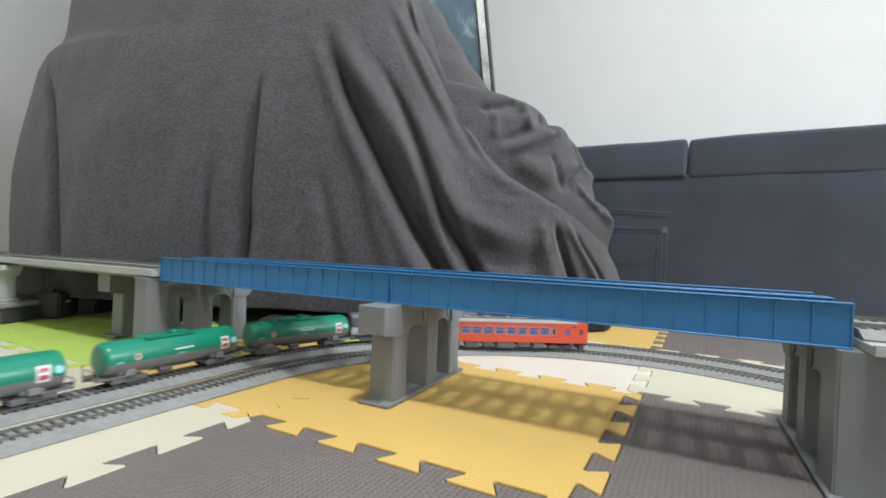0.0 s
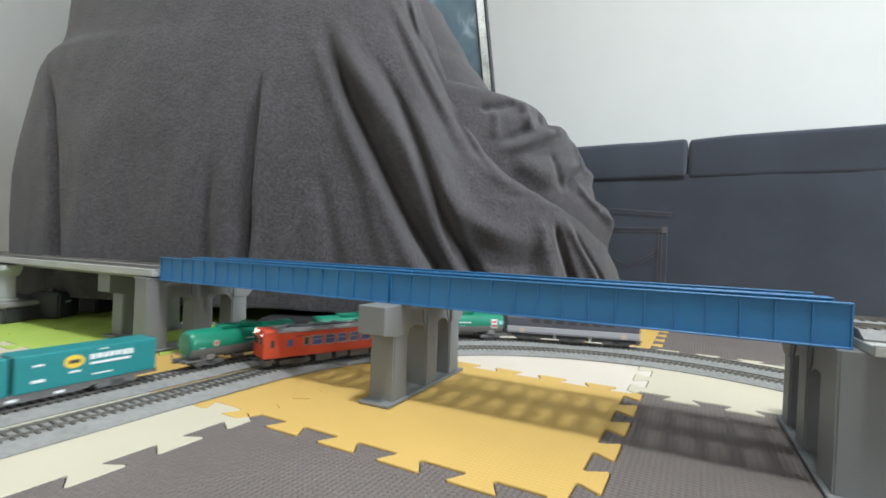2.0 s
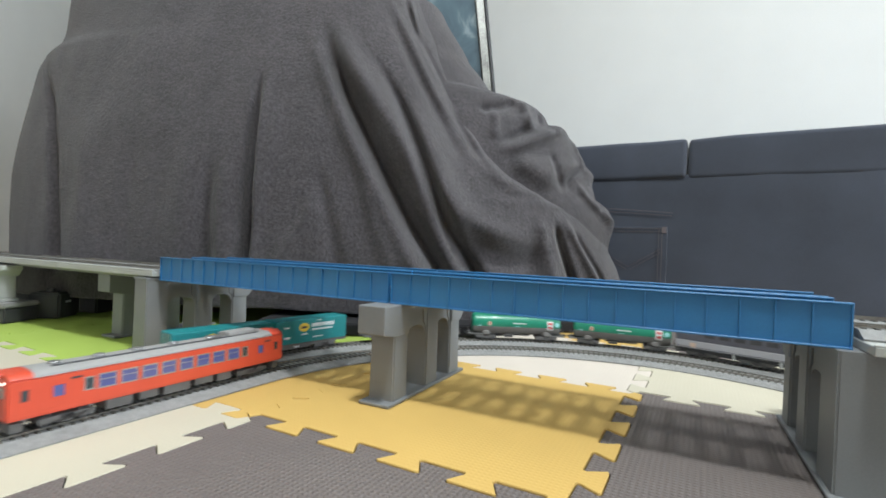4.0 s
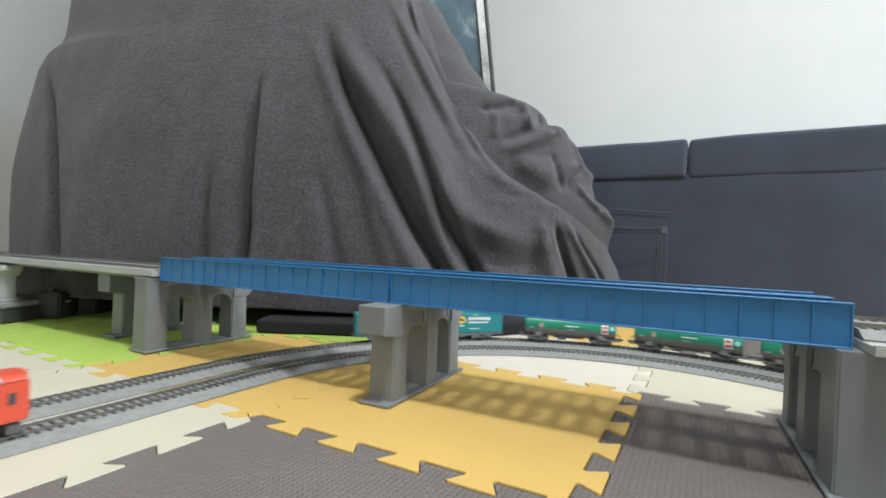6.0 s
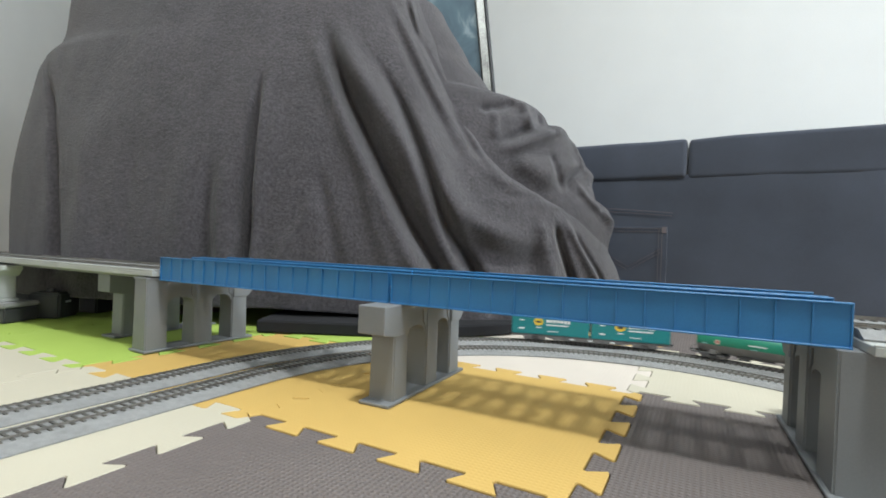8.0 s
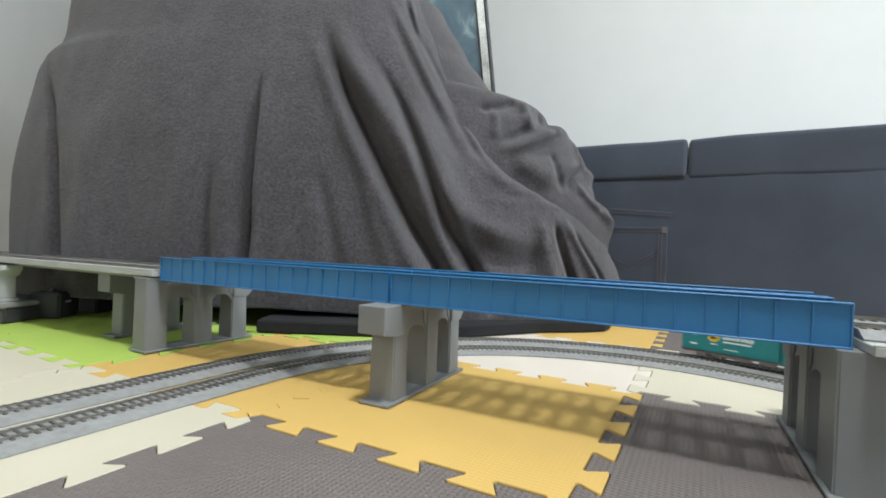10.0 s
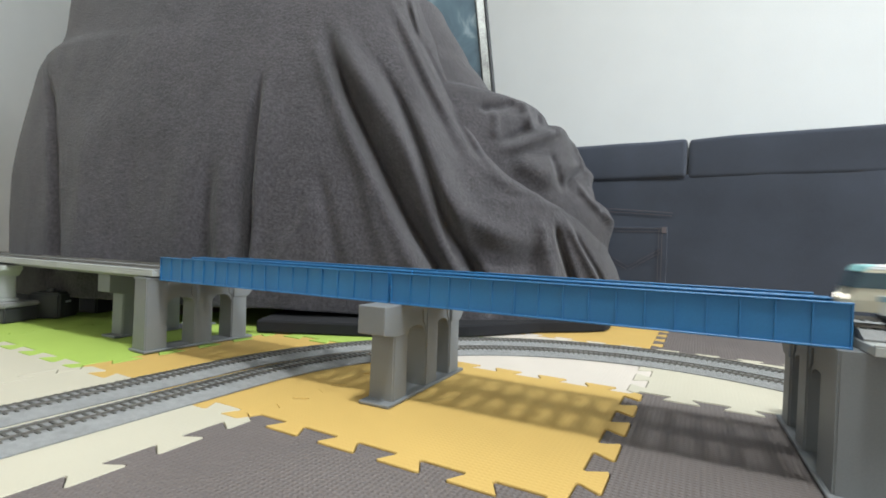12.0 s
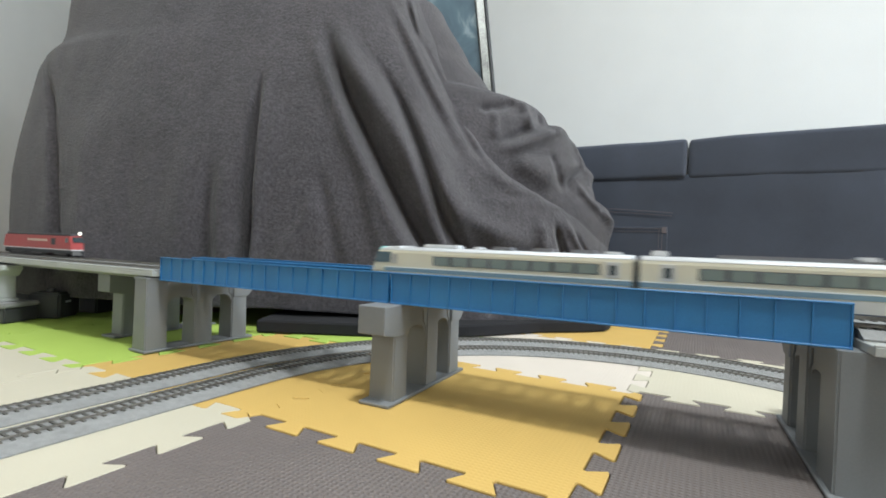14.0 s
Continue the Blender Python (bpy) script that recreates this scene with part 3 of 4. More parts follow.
def fold_push(x, z, folds):
    """How far the folds push the cloth out at the places x, z (arrays)."""
    push = np.zeros_like(x)
    for depth, width, fade, line in folds:
        line = rounded(line)
        total = sum(math.hypot(x1 - x0, z1 - z0) for (x0, z0), (x1, z1) in zip(line, line[1:]))
        best, along, run = np.full(x.shape, 9.0), np.zeros_like(x), 0.0
        for (x0, z0), (x1, z1) in zip(line, line[1:]):
            dx, dz = x1 - x0, z1 - z0
            ln = math.hypot(dx, dz)
            t = np.clip(((x - x0) * dx + (z - z0) * dz) / ln ** 2, 0, 1)
            ex, ez = x - x0 - t * dx, z - z0 - t * dz
            d = np.hypot(ex, ez)
            near = d < best
            along = np.where(near, (run + t * ln) / total, along)
            best = np.where(near, d, best)
            run += ln
        ends = np.clip(along / fade, 0, 1)
        if line[-1][1] > 0.13:
            ends = ends * np.clip((1 - along) / 0.25, 0, 1)
        ends = ends * ends * (3 - 2 * ends)
        grow = 0.70 + 0.50 * along
        u = best / (width * grow)
        push += depth * np.exp(-u * u) * ends * (0.75 + 0.45 * along)
    return push


def rise(z, start, soft=0.12):
    """z - start where positive, with a soft bend."""
    return (z - start + math.hypot(z - start, soft * 0.5)) / 2


def cloth(b, left, right, folds, cols, rows, top, y0, hem_up, deep, calmed):
    """One hanging sheet of the blanket between two outlines, added to the mesh b."""
    us, js = np.linspace(0, 1, cols + 1), np.linspace(0, 1, rows + 1)
    calm = []
    for j in range(rows + 1):
        z = top * js[j]
        calm.append(sum(lerp_table(right, z + 0.03 * k) for k in range(-5, 6)) / 11)
    xs, ys, zs, front = [np.zeros((rows + 1, cols + 1)) for _ in range(4)]
    for i in range(cols + 1):
        g = -0.95 + 1.3 * us[i]
        hem = max(0.002, hem_up if g < -0.30 else hem_up * (1 - (g + 0.30) / 0.34)) + 0.002 * math.sin(g * 23)
        ang = math.pi * (1 + 0.16) * (us[i] - 0.5)
        px = math.sin(ang)
        py = max(0.0, 1 - abs(px) ** 3.0) ** (1 / 3.0)
        if abs(ang) > math.pi / 2:
            py = -(abs(ang) - math.pi / 2) * 4
        for j in range(rows + 1):
            z = hem + (top - hem) * js[j]
            xl, xr = lerp_table(left, z), lerp_table(right, z)
            # the middle follows the smoothed outline, only the border follows every step of it
            if not calmed:
                x = (xl + xr) / 2 + (xr - xl) / 2 * px
            elif px > 0:
                x = -0.33 + px * (calm[j] + 0.33) + px ** 4 * (xr - calm[j])
            else:
                x = -0.33 - px * (xl + 0.33)
            out = max(0.0, (x + 0.30) / 0.70)
            lean = 0.10 * rise(z, 0.10) + 0.16 * rise(z, 0.36) + 0.20 * rise(z, 0.40) * out
            yf = y0 + lean + 0.09 * out ** 2 + 0.10 * max(0.0, -0.62 - x)
            xs[j, i], zs[j, i] = x, z
            ys[j, i] = yf + deep * (1 - py) if py > 0 else yf + deep - 0.30 * py
            front[j, i] = max(0.0, min(1.0, py * 2))
    push = fold_push(xs, zs, folds) * front
    grid = []
    for j in range(rows + 1):
        line = []
        for i in range(cols + 1):
            x, z = xs[j, i], zs[j, i]
            q = push[j, i] + 0.008 * noise.noise(Vector((x * 6, z * 2.0, 1))) + 0.003 * noise.noise(Vector((x * 21, z * 8, 4)))
            line.append(b.verts.new((x, ys[j, i] - q, z)))
        grid.append(line)
    for j in range(rows):
        for i in range(cols):
            b.faces.new((grid[j][i], grid[j][i + 1], grid[j + 1][i + 1], grid[j + 1][i]))
    b.faces.new(grid[rows])


def blanket():
    b = bmesh.new()
    cloth(b, LEFT, RIGHT, FOLDS, 640, 280, 0.98, 0.892, 0.038, 0.30, True)
    cloth(b, LOBE_LEFT, LOBE_RIGHT, LOBE_FOLDS, 260, 170, 0.78, 0.974, 0.0, 0.22, False)
    ob = obj("blanket", b, M_FLEECE, True)
    sol = ob.modifiers.new("thickness", "SOLIDIFY")
    sol.thickness, sol.offset = 0.006, -1
    tagged(ob, "dark grey fleece blanket draped in folds over furniture", "blanket")
    cab = thing("cabinet", "black low cabinet mostly hidden under the blanket", "cabinet", pose(-0.40, 1.33, -0.0104))
    part("body", box(-0.48, 0.36, -0.24, 0.20, 0.03, 0.50, 0.006), M_BLACK, cab)
    # near-black strip added in place of the shade along the blanket's hem
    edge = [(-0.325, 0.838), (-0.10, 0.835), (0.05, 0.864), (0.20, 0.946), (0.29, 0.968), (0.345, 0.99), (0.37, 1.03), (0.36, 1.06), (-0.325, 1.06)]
    part("hem_shade_strip", prism([(x + 0.40, y - 1.33) for x, y in edge], 0.0115, 0.0340, "XY", bev=0.003), M_HEMSHADE, cab, "matt black strip standing in for the shade under the blanket hem")
    for x in (-0.44, 0.32):
        for y in (-0.20, 0.16):
            part("foot", box(x - 0.03, x + 0.03, y - 0.03, y + 0.03, 0, 0.032), M_BLACK, cab)


# ---------------------------------------------------------------- sofa, picture
SOFA_AT = pose(0.38, 1.335, -0.0104, 0, 0, -29.6)


def soft_block(x0, x1, y0, y1, z0, z1, r, puff=0.01, seed=0):
    b = bmesh.new()
    bmesh.ops.create_cube(b, size=1)
    for v in b.verts:
        v.co = Vector(((x0 + x1) / 2 + v.co.x * (x1 - x0), (y0 + y1) / 2 + v.co.y * (y1 - y0), (z0 + z1) / 2 + v.co.z * (z1 - z0)))
    bmesh.ops.bevel(b, geom=b.edges[:], offset=r, segments=4, affect="EDGES", profile=0.6)
    bmesh.ops.subdivide_edges(b, edges=[e for e in b.edges if e.calc_length() > 0.08], cuts=10, use_grid_fill=True)
    for v in b.verts:
        w = Vector((v.co.x * 6, v.co.y * 6, v.co.z * 9 + seed))
        v.co += Vector((0, -1, 0.5)) * (puff * noise.noise(w))
    return b


def sofa():
    e = thing("sofa", "dark navy denim sofa with two seat cushions and a stitched pocket", "sofa", SOFA_AT)
    base = part("base", soft_block(-0.55, 1.25, 0.0, 0.72, 0.02, 0.385, 0.012, 0.003, 3), M_DENIM, e, smooth=True)
    for x0, x1, s in ((-0.55, 0.2645, 1), (0.2675, 1.25, 9)):
        part("seat_cushion", soft_block(x0, x1, -0.005, 0.74, 0.372, 0.474, 0.013, 0.007, s), M_DENIM, e, smooth=True)
    pocket = part("pocket", soft_block(0.06, 0.226, -0.006, 0.004, 0.05, 0.248, 0.0015, 0.0008, 5), M_DENIM, e)
    for x in (-0.50, 1.20):
        for y in (0.06, 0.66):
            part("foot", tube(0.022, 0.03, "Z", 12, (x, y, 0.0155)), M_BLACK, e)
    def sew(name, pts, y, parent):
        b = bmesh.new()
        for off in (0.0, 0.008):
            for (x0, z0), (x1, z1) in zip(pts, pts[1:]):
                ln = math.hypot(x1 - x0, z1 - z0)
                dx, dz = (x1 - x0) / ln, (z1 - z0) / ln
                k = max(2, int(ln / 0.0052))
                for i in range(k):
                    c = (i + 0.5) / k * ln
                    t = box(-0.0022, 0.0022, -0.0006, 0.0006, -0.0007, 0.0007)
                    m = Matrix.Translation((x0 + dx * c + dz * off, y, z0 + dz * c - dx * off)) @ Matrix.Rotation(-math.atan2(dz, dx), 4, "Y")
                    bmesh.ops.transform(t, matrix=m, verts=t.verts)
                    vs = [b.verts.new(v.co) for v in t.verts]
                    t.verts.index_update()
                    for f in t.faces:
                        b.faces.new([vs[v.index] for v in f.verts])
                    t.free()
        return tagged(part(name, b, M_THREAD, parent, "pale double stitching"), kind="stuff")
    sew("stitching", [(-0.05, 0.300), (0.10, 0.296), (0.236, 0.285)], -0.0040, e)
    sew("stitching", [(0.064, 0.244), (0.222, 0.244)], -0.0072, pocket)
    sew("stitching", [(0.214, 0.244), (0.214, 0.055)], -0.0072, pocket)
    sew("stitching", [(0.066, 0.180), (0.134, 0.142), (0.212, 0.192)], -0.0072, pocket)
    part("bar_tack", box(0.213, 0.224, -0.0085, -0.0060, 0.232, 0.248, 0.001), M_THREAD, pocket)
    return e


def picture():
    e = thing("framed_picture", "framed blue-green picture with a worn silver frame leaning on the wall", "picture", pose(-0.006, 1.62, 0.55, -5, 0, 0) @ pose(0, 0, 0, 0, -6.6, 0))
    m = bpy.data.materials.new("painted_picture")
    m.use_nodes = True
    nt = m.node_tree
    b = nt.nodes["Principled BSDF"]
    tc = nt.nodes.new("ShaderNodeTexCoord")
    n = nt.nodes.new("ShaderNodeTexNoise")
    n.inputs["Scale"].default_value, n.inputs["Detail"].default_value, n.inputs["Distortion"].default_value = 7.0, 5, 1.2
    r = nt.nodes.new("ShaderNodeValToRGB")
    r.color_ramp.elements[0].color, r.color_ramp.elements[0].position = (0.012, 0.035, 0.055, 1), 0.35
    r.color_ramp.elements[1].color, r.color_ramp.elements[1].position = (0.40, 0.47, 0.48, 1), 0.85
    k = r.color_ramp.elements.new(0.58)
    k.color = (0.045, 0.09, 0.115, 1)
    nt.links.new(tc.outputs["Object"], n.inputs["Vector"])
    nt.links.new(n.outputs[0], r.inputs[0])
    nt.links.new(r.outputs[0], b.inputs["Base Color"])
    b.inputs["Roughness"].default_value = 0.6
    fr = mat("worn_silver_frame", (0.13, 0.13, 0.12), 0.4, 0.5, 0.8, 14, 200, 0.3)
    part("canvas", box(-0.62, 0.142, 0.004, 0.012, -0.51, 0.95), m, e)
    part("frame_side", box(0.140, 0.172, -0.008, 0.018, -0.55, 1.0, 0.004), fr, e)
    part("frame_side", box(-0.662, -0.618, -0.008, 0.018, -0.55, 1.0, 0.004), fr, e)
    part("frame_rail", box(-0.662, 0.172, -0.006, 0.016, 0.95, 0.995, 0.004), fr, e)
    part("frame_rail", box(-0.662, 0.172, -0.006, 0.016, -0.55, -0.51, 0.004), fr, e)
    part("frame_edge", box(0.172, 0.182, -0.010, 0.020, -0.55, 1.0, 0.002), M_BLACK, e, "dark outer edge")


# ---------------------------------------------------------------- rolling stock
def bogie(parent, x, wheelbase=0.026, r=0.0054):
    g = part("bogie", box(x - wheelbase / 2 - 0.007, x + wheelbase / 2 + 0.007, -0.0125, 0.0125, 0.0048, 0.0085, 0.001), M_UNDER, parent, "dark grey bogie")
    for side in (-1, 1):
        part("side_frame", prism([(x - wheelbase / 2 - 0.006, 0.0040), (x + wheelbase / 2 + 0.006, 0.0040), (x + wheelbase / 2 + 0.007, 0.0085), (x + 0.006, 0.0092), (x + 0.003, 0.0028), (x - 0.003, 0.0028), (x - 0.006, 0.0092), (x - wheelbase / 2 - 0.007, 0.0085)],
                                 side * 0.0128, side * 0.0148, "XZ"), M_UNDER, g)
    for wx in (x - wheelbase / 2, x + wheelbase / 2):
        b = tube(r, 0.0025, "Y", 18, (wx, -0.0090, r), 0.0004)
        tube(r, 0.0025, "Y", 18, (wx, 0.0090, r), 0.0004, bm=b)
        tube(0.0011, 0.022, "Y", 8, (wx, 0, r), bm=b)
        part("wheelset", b, M_DARKGREY, g, "dark metal wheels")
    return g


def coupler(parent, x):
    s = 1 if x > 0 else -1
    part("coupler", box(min(x - s * 0.008, x + s * 0.0055), max(x - s * 0.008, x + s * 0.0055), -0.0018, 0.0018, 0.0085, 0.0115, 0.0005), M_BLACK, parent, "black coupler")


def shell(length, half, z0, z1, rise, round_side=0.006):
    """A coach body with a curved roof: section drawn along x."""
    pts = [(-half, z0), (half, z0), (half, z1)]
    k = 10
    for i in range(1, k):
        a = math.pi * i / k
        c = math.cos(a)
        pts.append((half * math.copysign(abs(c) ** 0.75, c), z1 + rise * math.sin(a) ** 0.7))
    pts.append((-half, z1))
    return pts


def side_windows(parent, xs, width, z0, z1, half, frame_mat, pane_mat, label=""):
    for side in (-1, 1):
        for x in xs:
            y = side * half
            f = bmesh.new()
            t = 0.0010
            o = side * 0.0004
            ya, yb = sorted((y - side * 0.0002, y + o))
            box(x - width / 2 - t, x + width / 2 + t, ya, yb, z1, z1 + t, bm=f)
            box(x - width / 2 - t, x + width / 2 + t, ya, yb, z0 - t, z0, bm=f)
            box(x - width / 2 - t, x - width / 2, ya, yb, z0, z1, bm=f)
            box(x + width / 2, x + width / 2 + t, ya, yb, z0, z1, bm=f)
            if width > 0.01:
                box(x - width / 2, x + width / 2, ya, yb, z0 * 0.42 + z1 * 0.58, z0 * 0.42 + z1 * 0.58 + t * 0.6, bm=f)
            w = part("window_frame", f, frame_mat, parent)
            yc, yd = sorted((y - side * 0.0006, y + side * 0.00015))
            part("pane", box(x - width / 2, x + width / 2, yc, yd, z0, z1), pane_mat, w, label)


def railcar():
    """Single red diesel railcar, x forward, origin on the rails at mid-length."""
    e = thing("railcar", "vermilion model diesel railcar with grey roof and lit headlights", "model train")
    L, H = 0.131, 0.0178
    body = part("body", prism([(-H, 0.0125), (H, 0.0125), (H + 0.0002, 0.0165), (H, 0.0435), (-H, 0.0435), (-H - 0.0002, 0.0165)], -L, L, bev=0.0014, seg=2), M_RED, e, smooth=False)
    roof = [(-H + 0.0003, 0.0430)] + [(-(H - 0.0003) * math.copysign(abs(math.cos(a)) ** 0.8, math.cos(a)), 0.0430 + 0.0056 * math.sin(a) ** 0.8) for a in [math.pi * i / 12 for i in range(1, 12)]] + [(H - 0.0003, 0.0430)]
    part("roof", prism(roof, -L + 0.017, L - 0.017), M_ROOF, e, "grey roof")
    for s in (-1, 1):
        part("cab_roof", prism(roof, s * (L - 0.0172), s * (L - 0.0012), bev=0.0006), M_RED, e)
        # cab front: windows, door, headlights
        x = s * L
        for y0, y1 in ((-0.0145, -0.0062), (0.0062, 0.0145)):
            a, c = sorted((x - s * 0.0004, x + s * 0.0005))
            part("cab_window", box(a, c, y0, y1, 0.0300, 0.0385, 0.0002), M_PANE, e, "dark cab window")
        a, c = sorted((x - s * 0.0004, x + s * 0.0008))
        part("gangway_door", box(a, c, -0.0048, 0.0048, 0.0140, 0.0400, 0.0003), M_RED, e)
        part("gangway_pane", box(*sorted((x + s * 0.0006, x + s * 0.0011)), -0.0028, 0.0028, 0.0300, 0.0380), M_PANE, e, "dark door window")
        for y in (-0.0045, 0.0045):
            lamp = tube(0.0022, 0.005, "X", 14, (s * (L - 0.0008), y, 0.0462))
            hp = part("headlight", lamp, M_RED, e)
            part("lens", tube(0.0018, 0.0008, "X", 14, (s * (L + 0.0020), y, 0.0462)), M_HEAD if s > 0 else M_PANE, hp, "lit headlight" if s > 0 else "")
        for y in (-0.0125, 0.0125):
            part("marker_lamp", tube(0.0011, 0.001, "X", 10, (s * (L + 0.0003), y, 0.0415)), M_HEAD if s > 0 else M_REDPRINT, e)
        part("snowplough", prism([(-0.013, 0.0025), (0.013, 0.0025), (0.015, 0.010), (-0.015, 0.010)], *sorted((s * (L - 0.012), s * (L - 0.004)))), M_UNDER, e, "grey snowplough")
        coupler(e, s * L)
        bogie(e, s * 0.090)
    side_windows(e, [-0.062 + 0.0178 * i for i in range(8)], 0.0128, 0.0255, 0.0362, H, M_SILVER, M_PANEBLUE)
    side_windows(e, [-0.0765, 0.0765], 0.0055, 0.0262, 0.0355, H, M_SILVER, M_PANE)
    side_windows(e, [-0.098, 0.098], 0.0075, 0.0255, 0.0345, H, M_RED, M_PANEBLUE)
    side_windows(e, [-0.120, 0.120], 0.0048, 0.0262, 0.0350, H, M_RED, M_PANE)
    for side in (-1, 1):
        for x in (-0.098, 0.098):
            part("side_door", box(x - 0.0058, x + 0.0058, *sorted((side * (H - 0.0002), side * (H + 0.0001))), 0.0135, 0.0395, 0.0002), M_RED, e)
        for x in (-0.108, 0.086):
            part("vent_grille", box(x - 0.004, x + 0.004, *sorted((side * H, side * (H + 0.0004))), 0.0372, 0.0388), M_DARKGREY, e)
    for x in (-0.105, -0.045, -0.005, 0.03, 0.062, 0.095):
        part("roof_vent", tube(0.0048, 0.0022, "Z", 16, (x, 0, 0.0494), 0.0006), M_SILVER, e, "silver roof ventilator")
    part("roof_cooler", box(-0.100, -0.062, -0.0095, 0.0095, 0.0470, 0.0522, 0.0010, 2), M_ROOF, e, "grey box on the roof")
    part("roof_hatch", box(-0.058, -0.044, -0.006, 0.006, 0.0475, 0.0500, 0.0006), M_UNDER, e)
    part("roof_pipe", tube(0.0008, 0.20, "X", 8, (0.0, 0.009, 0.0487)), M_DARKGREY, e)
    rng = random.Random(8)
    for x0, x1 in ((-0.062, -0.045), (-0.040, -0.020), (-0.015, 0.012), (0.017, 0.034), (0.040, 0.062)):
        part("underfloor_box", box(x0, x1, -0.0155, 0.0155, 0.0035 + rng.random() * 0.002, 0.0126, 0.0006), M_UNDER, e)
    return e


def rounded_tank(length, r, z, seg=32):
    b = bmesh.new()
    prof = []
    h = length / 2
    for i in range(7):
        a = math.pi / 2 * i / 6
        prof.append((h - 0.006 + 0.006 * math.sin(a), r - 0.005 + 0.005 * math.cos(a)))
    prof = [(-x, q) for x, q in prof[::-1]] + prof
    rings = [[b.verts.new((x, q * math.cos(2 * math.pi * k / seg), z + q * math.sin(2 * math.pi * k / seg))) for k in range(seg)] for x, q in prof]
    for r0, r1 in zip(rings, rings[1:]):
        for k in range(seg):
            b.faces.new((r0[k], r0[(k + 1) % seg], r1[(k + 1) % seg], r1[k]))
    b.faces.new(rings[0])
    b.faces.new(rings[-1][::-1])
    return b


def tank_wagon():
    e = thing("tank_wagon", "green and grey model tank wagon with white lettering panels", "model train", group="freight train")
    r, z, ln = 0.0178, 0.0305, 0.152
    t = rounded_tank(ln, r, z)
    tank = part("tank", t, M_TANK, e, smooth=True)
    tank.data.materials.append(M_TANKGREY)
    for f in tank.data.polygons:
        if f.center.z < z - 0.0035 and abs(f.center.x) < ln / 2 - 0.001:
            f.material_index = 1
    for x in (-0.052, 0.052):
        part("saddle", box(x - 0.010, x + 0.010, -0.012, 0.012, 0.0098, 0.0180, 0.001), M_TANKGREY, e)
        part("bolster", box(x - 0.005, x + 0.005, -0.0158, 0.0158, 0.0095, 0.0165, 0.0008), M_TANKGREY, e)
        bogie(e, x, 0.022, 0.0052)
    for s in (-1, 1):
        part("end_platform", box(*sorted((s * 0.056, s * 0.083)), -0.0155, 0.0155, 0.0088, 0.0108, 0.0004), M_UNDER, e)
        part("hand_rail", box(*sorted((s * 0.0815, s * 0.0823)), -0.0155, 0.0155, 0.0175, 0.0183), M_UNDER, e)
        for y in (-0.0150, 0.0150):
            part("rail_post", box(*sorted((s * 0.0815, s * 0.0823)), y - 0.0004, y + 0.0004, 0.0105, 0.0183), M_UNDER, e)
        coupler(e, s * 0.083)
    # walkway and dome on top
    walkway = part("walkway", box(-0.034, 0.022, -0.0095, 0.0095, 0.0478, 0.0488), M_TANK, e)
    for y in (-0.0095, 0.0095):
        part("walkway_edge", box(-0.034, 0.022, y - 0.0005, y + 0.0005, 0.0470, 0.0500), M_TANK, walkway)
    dome = part("dome", tube(0.0062, 0.0040, "Z", 18, (0.002, 0, 0.0500), 0.0008), M_TANK, e)
    hatch = part("hatch", tube(0.0035, 0.0016, "Z", 14, (0.002, 0, 0.0526), 0.0004), M_TANK, e)
    part("valve_pipe", tube(0.0016, 0.05, "X", 10, (0.0, 0.0, 0.0085)), M_UNDER, e)
    part("brake_cylinder", tube(0.0035, 0.014, "X", 12, (-0.012, -0.008, 0.0085)), M_UNDER, e)
    for side in (-1, 1):
        def patch(x0, x1, z0, z1, material, name, label=""):
            b = bmesh.new()
            k = 6
            lo, hi = [], []
            for i in range(k + 1):
                zz = z0 + (z1 - z0) * i / k
                y = side * (math.sqrt(max(0, r * r - (zz - z) ** 2)) + 0.00025)
                lo.append(b.verts.new((x0, y, zz)))
                hi.append(b.verts.new((x1, y, zz)))
            for i in range(k):
                b.faces.new((lo[i], hi[i], hi[i + 1], lo[i + 1]))
            ob = part(name, b, material, tank, label)
            sm = ob.modifiers.new("thickness", "SOLIDIFY")
            sm.thickness = 0.0002
        patch(0.052, 0.0625, 0.0235, 0.0385, M_WHITE, "card_panel", "white panel with red bars")
        patch(0.0535, 0.061, 0.0325, 0.0365, M_REDPRINT, "red_bar")
        patch(0.0535, 0.061, 0.0255, 0.0300, M_REDPRINT, "red_bar")
        patch(-0.006, 0.016, 0.0325, 0.0340, M_WHITE, "lettering_bar", "white lettering bar")
        patch(-0.003, 0.006, 0.0275, 0.0284, M_CYAN, "lettering_bar")
        patch(-0.067, -0.060, 0.0275, 0.0290, M_CYAN, "lettering_bar")
        def disc(x, zz, rad, material, name, lab):
            y = side * (math.sqrt(r * r - (zz - z) ** 2) + 0.0001)
            ob = part(name, tube(rad, 0.0008, "Y", 20, (0, 0, 0)), material, tank, lab)
            tilt = math.asin((zz - z) / r)
            ob.matrix_basis = Matrix.Translation((x, y, zz)) @ Matrix.Rotation(side * tilt, 4, "X")
        disc(0.069, 0.0330, 0.0038, M_CYAN, "round_mark", "pale cyan round mark")
        disc(-0.046, 0.0320, 0.0036, M_BUFF, "round_mark", "buff round mark")
        disc(-0.046, 0.0320, 0.0022, M_REDPRINT, "round_mark_centre", "")
    # the tank and what it carries sit low on the saddles
    for ob in (tank, walkway, dome, hatch):
        ob.location.z = -0.003
    return e


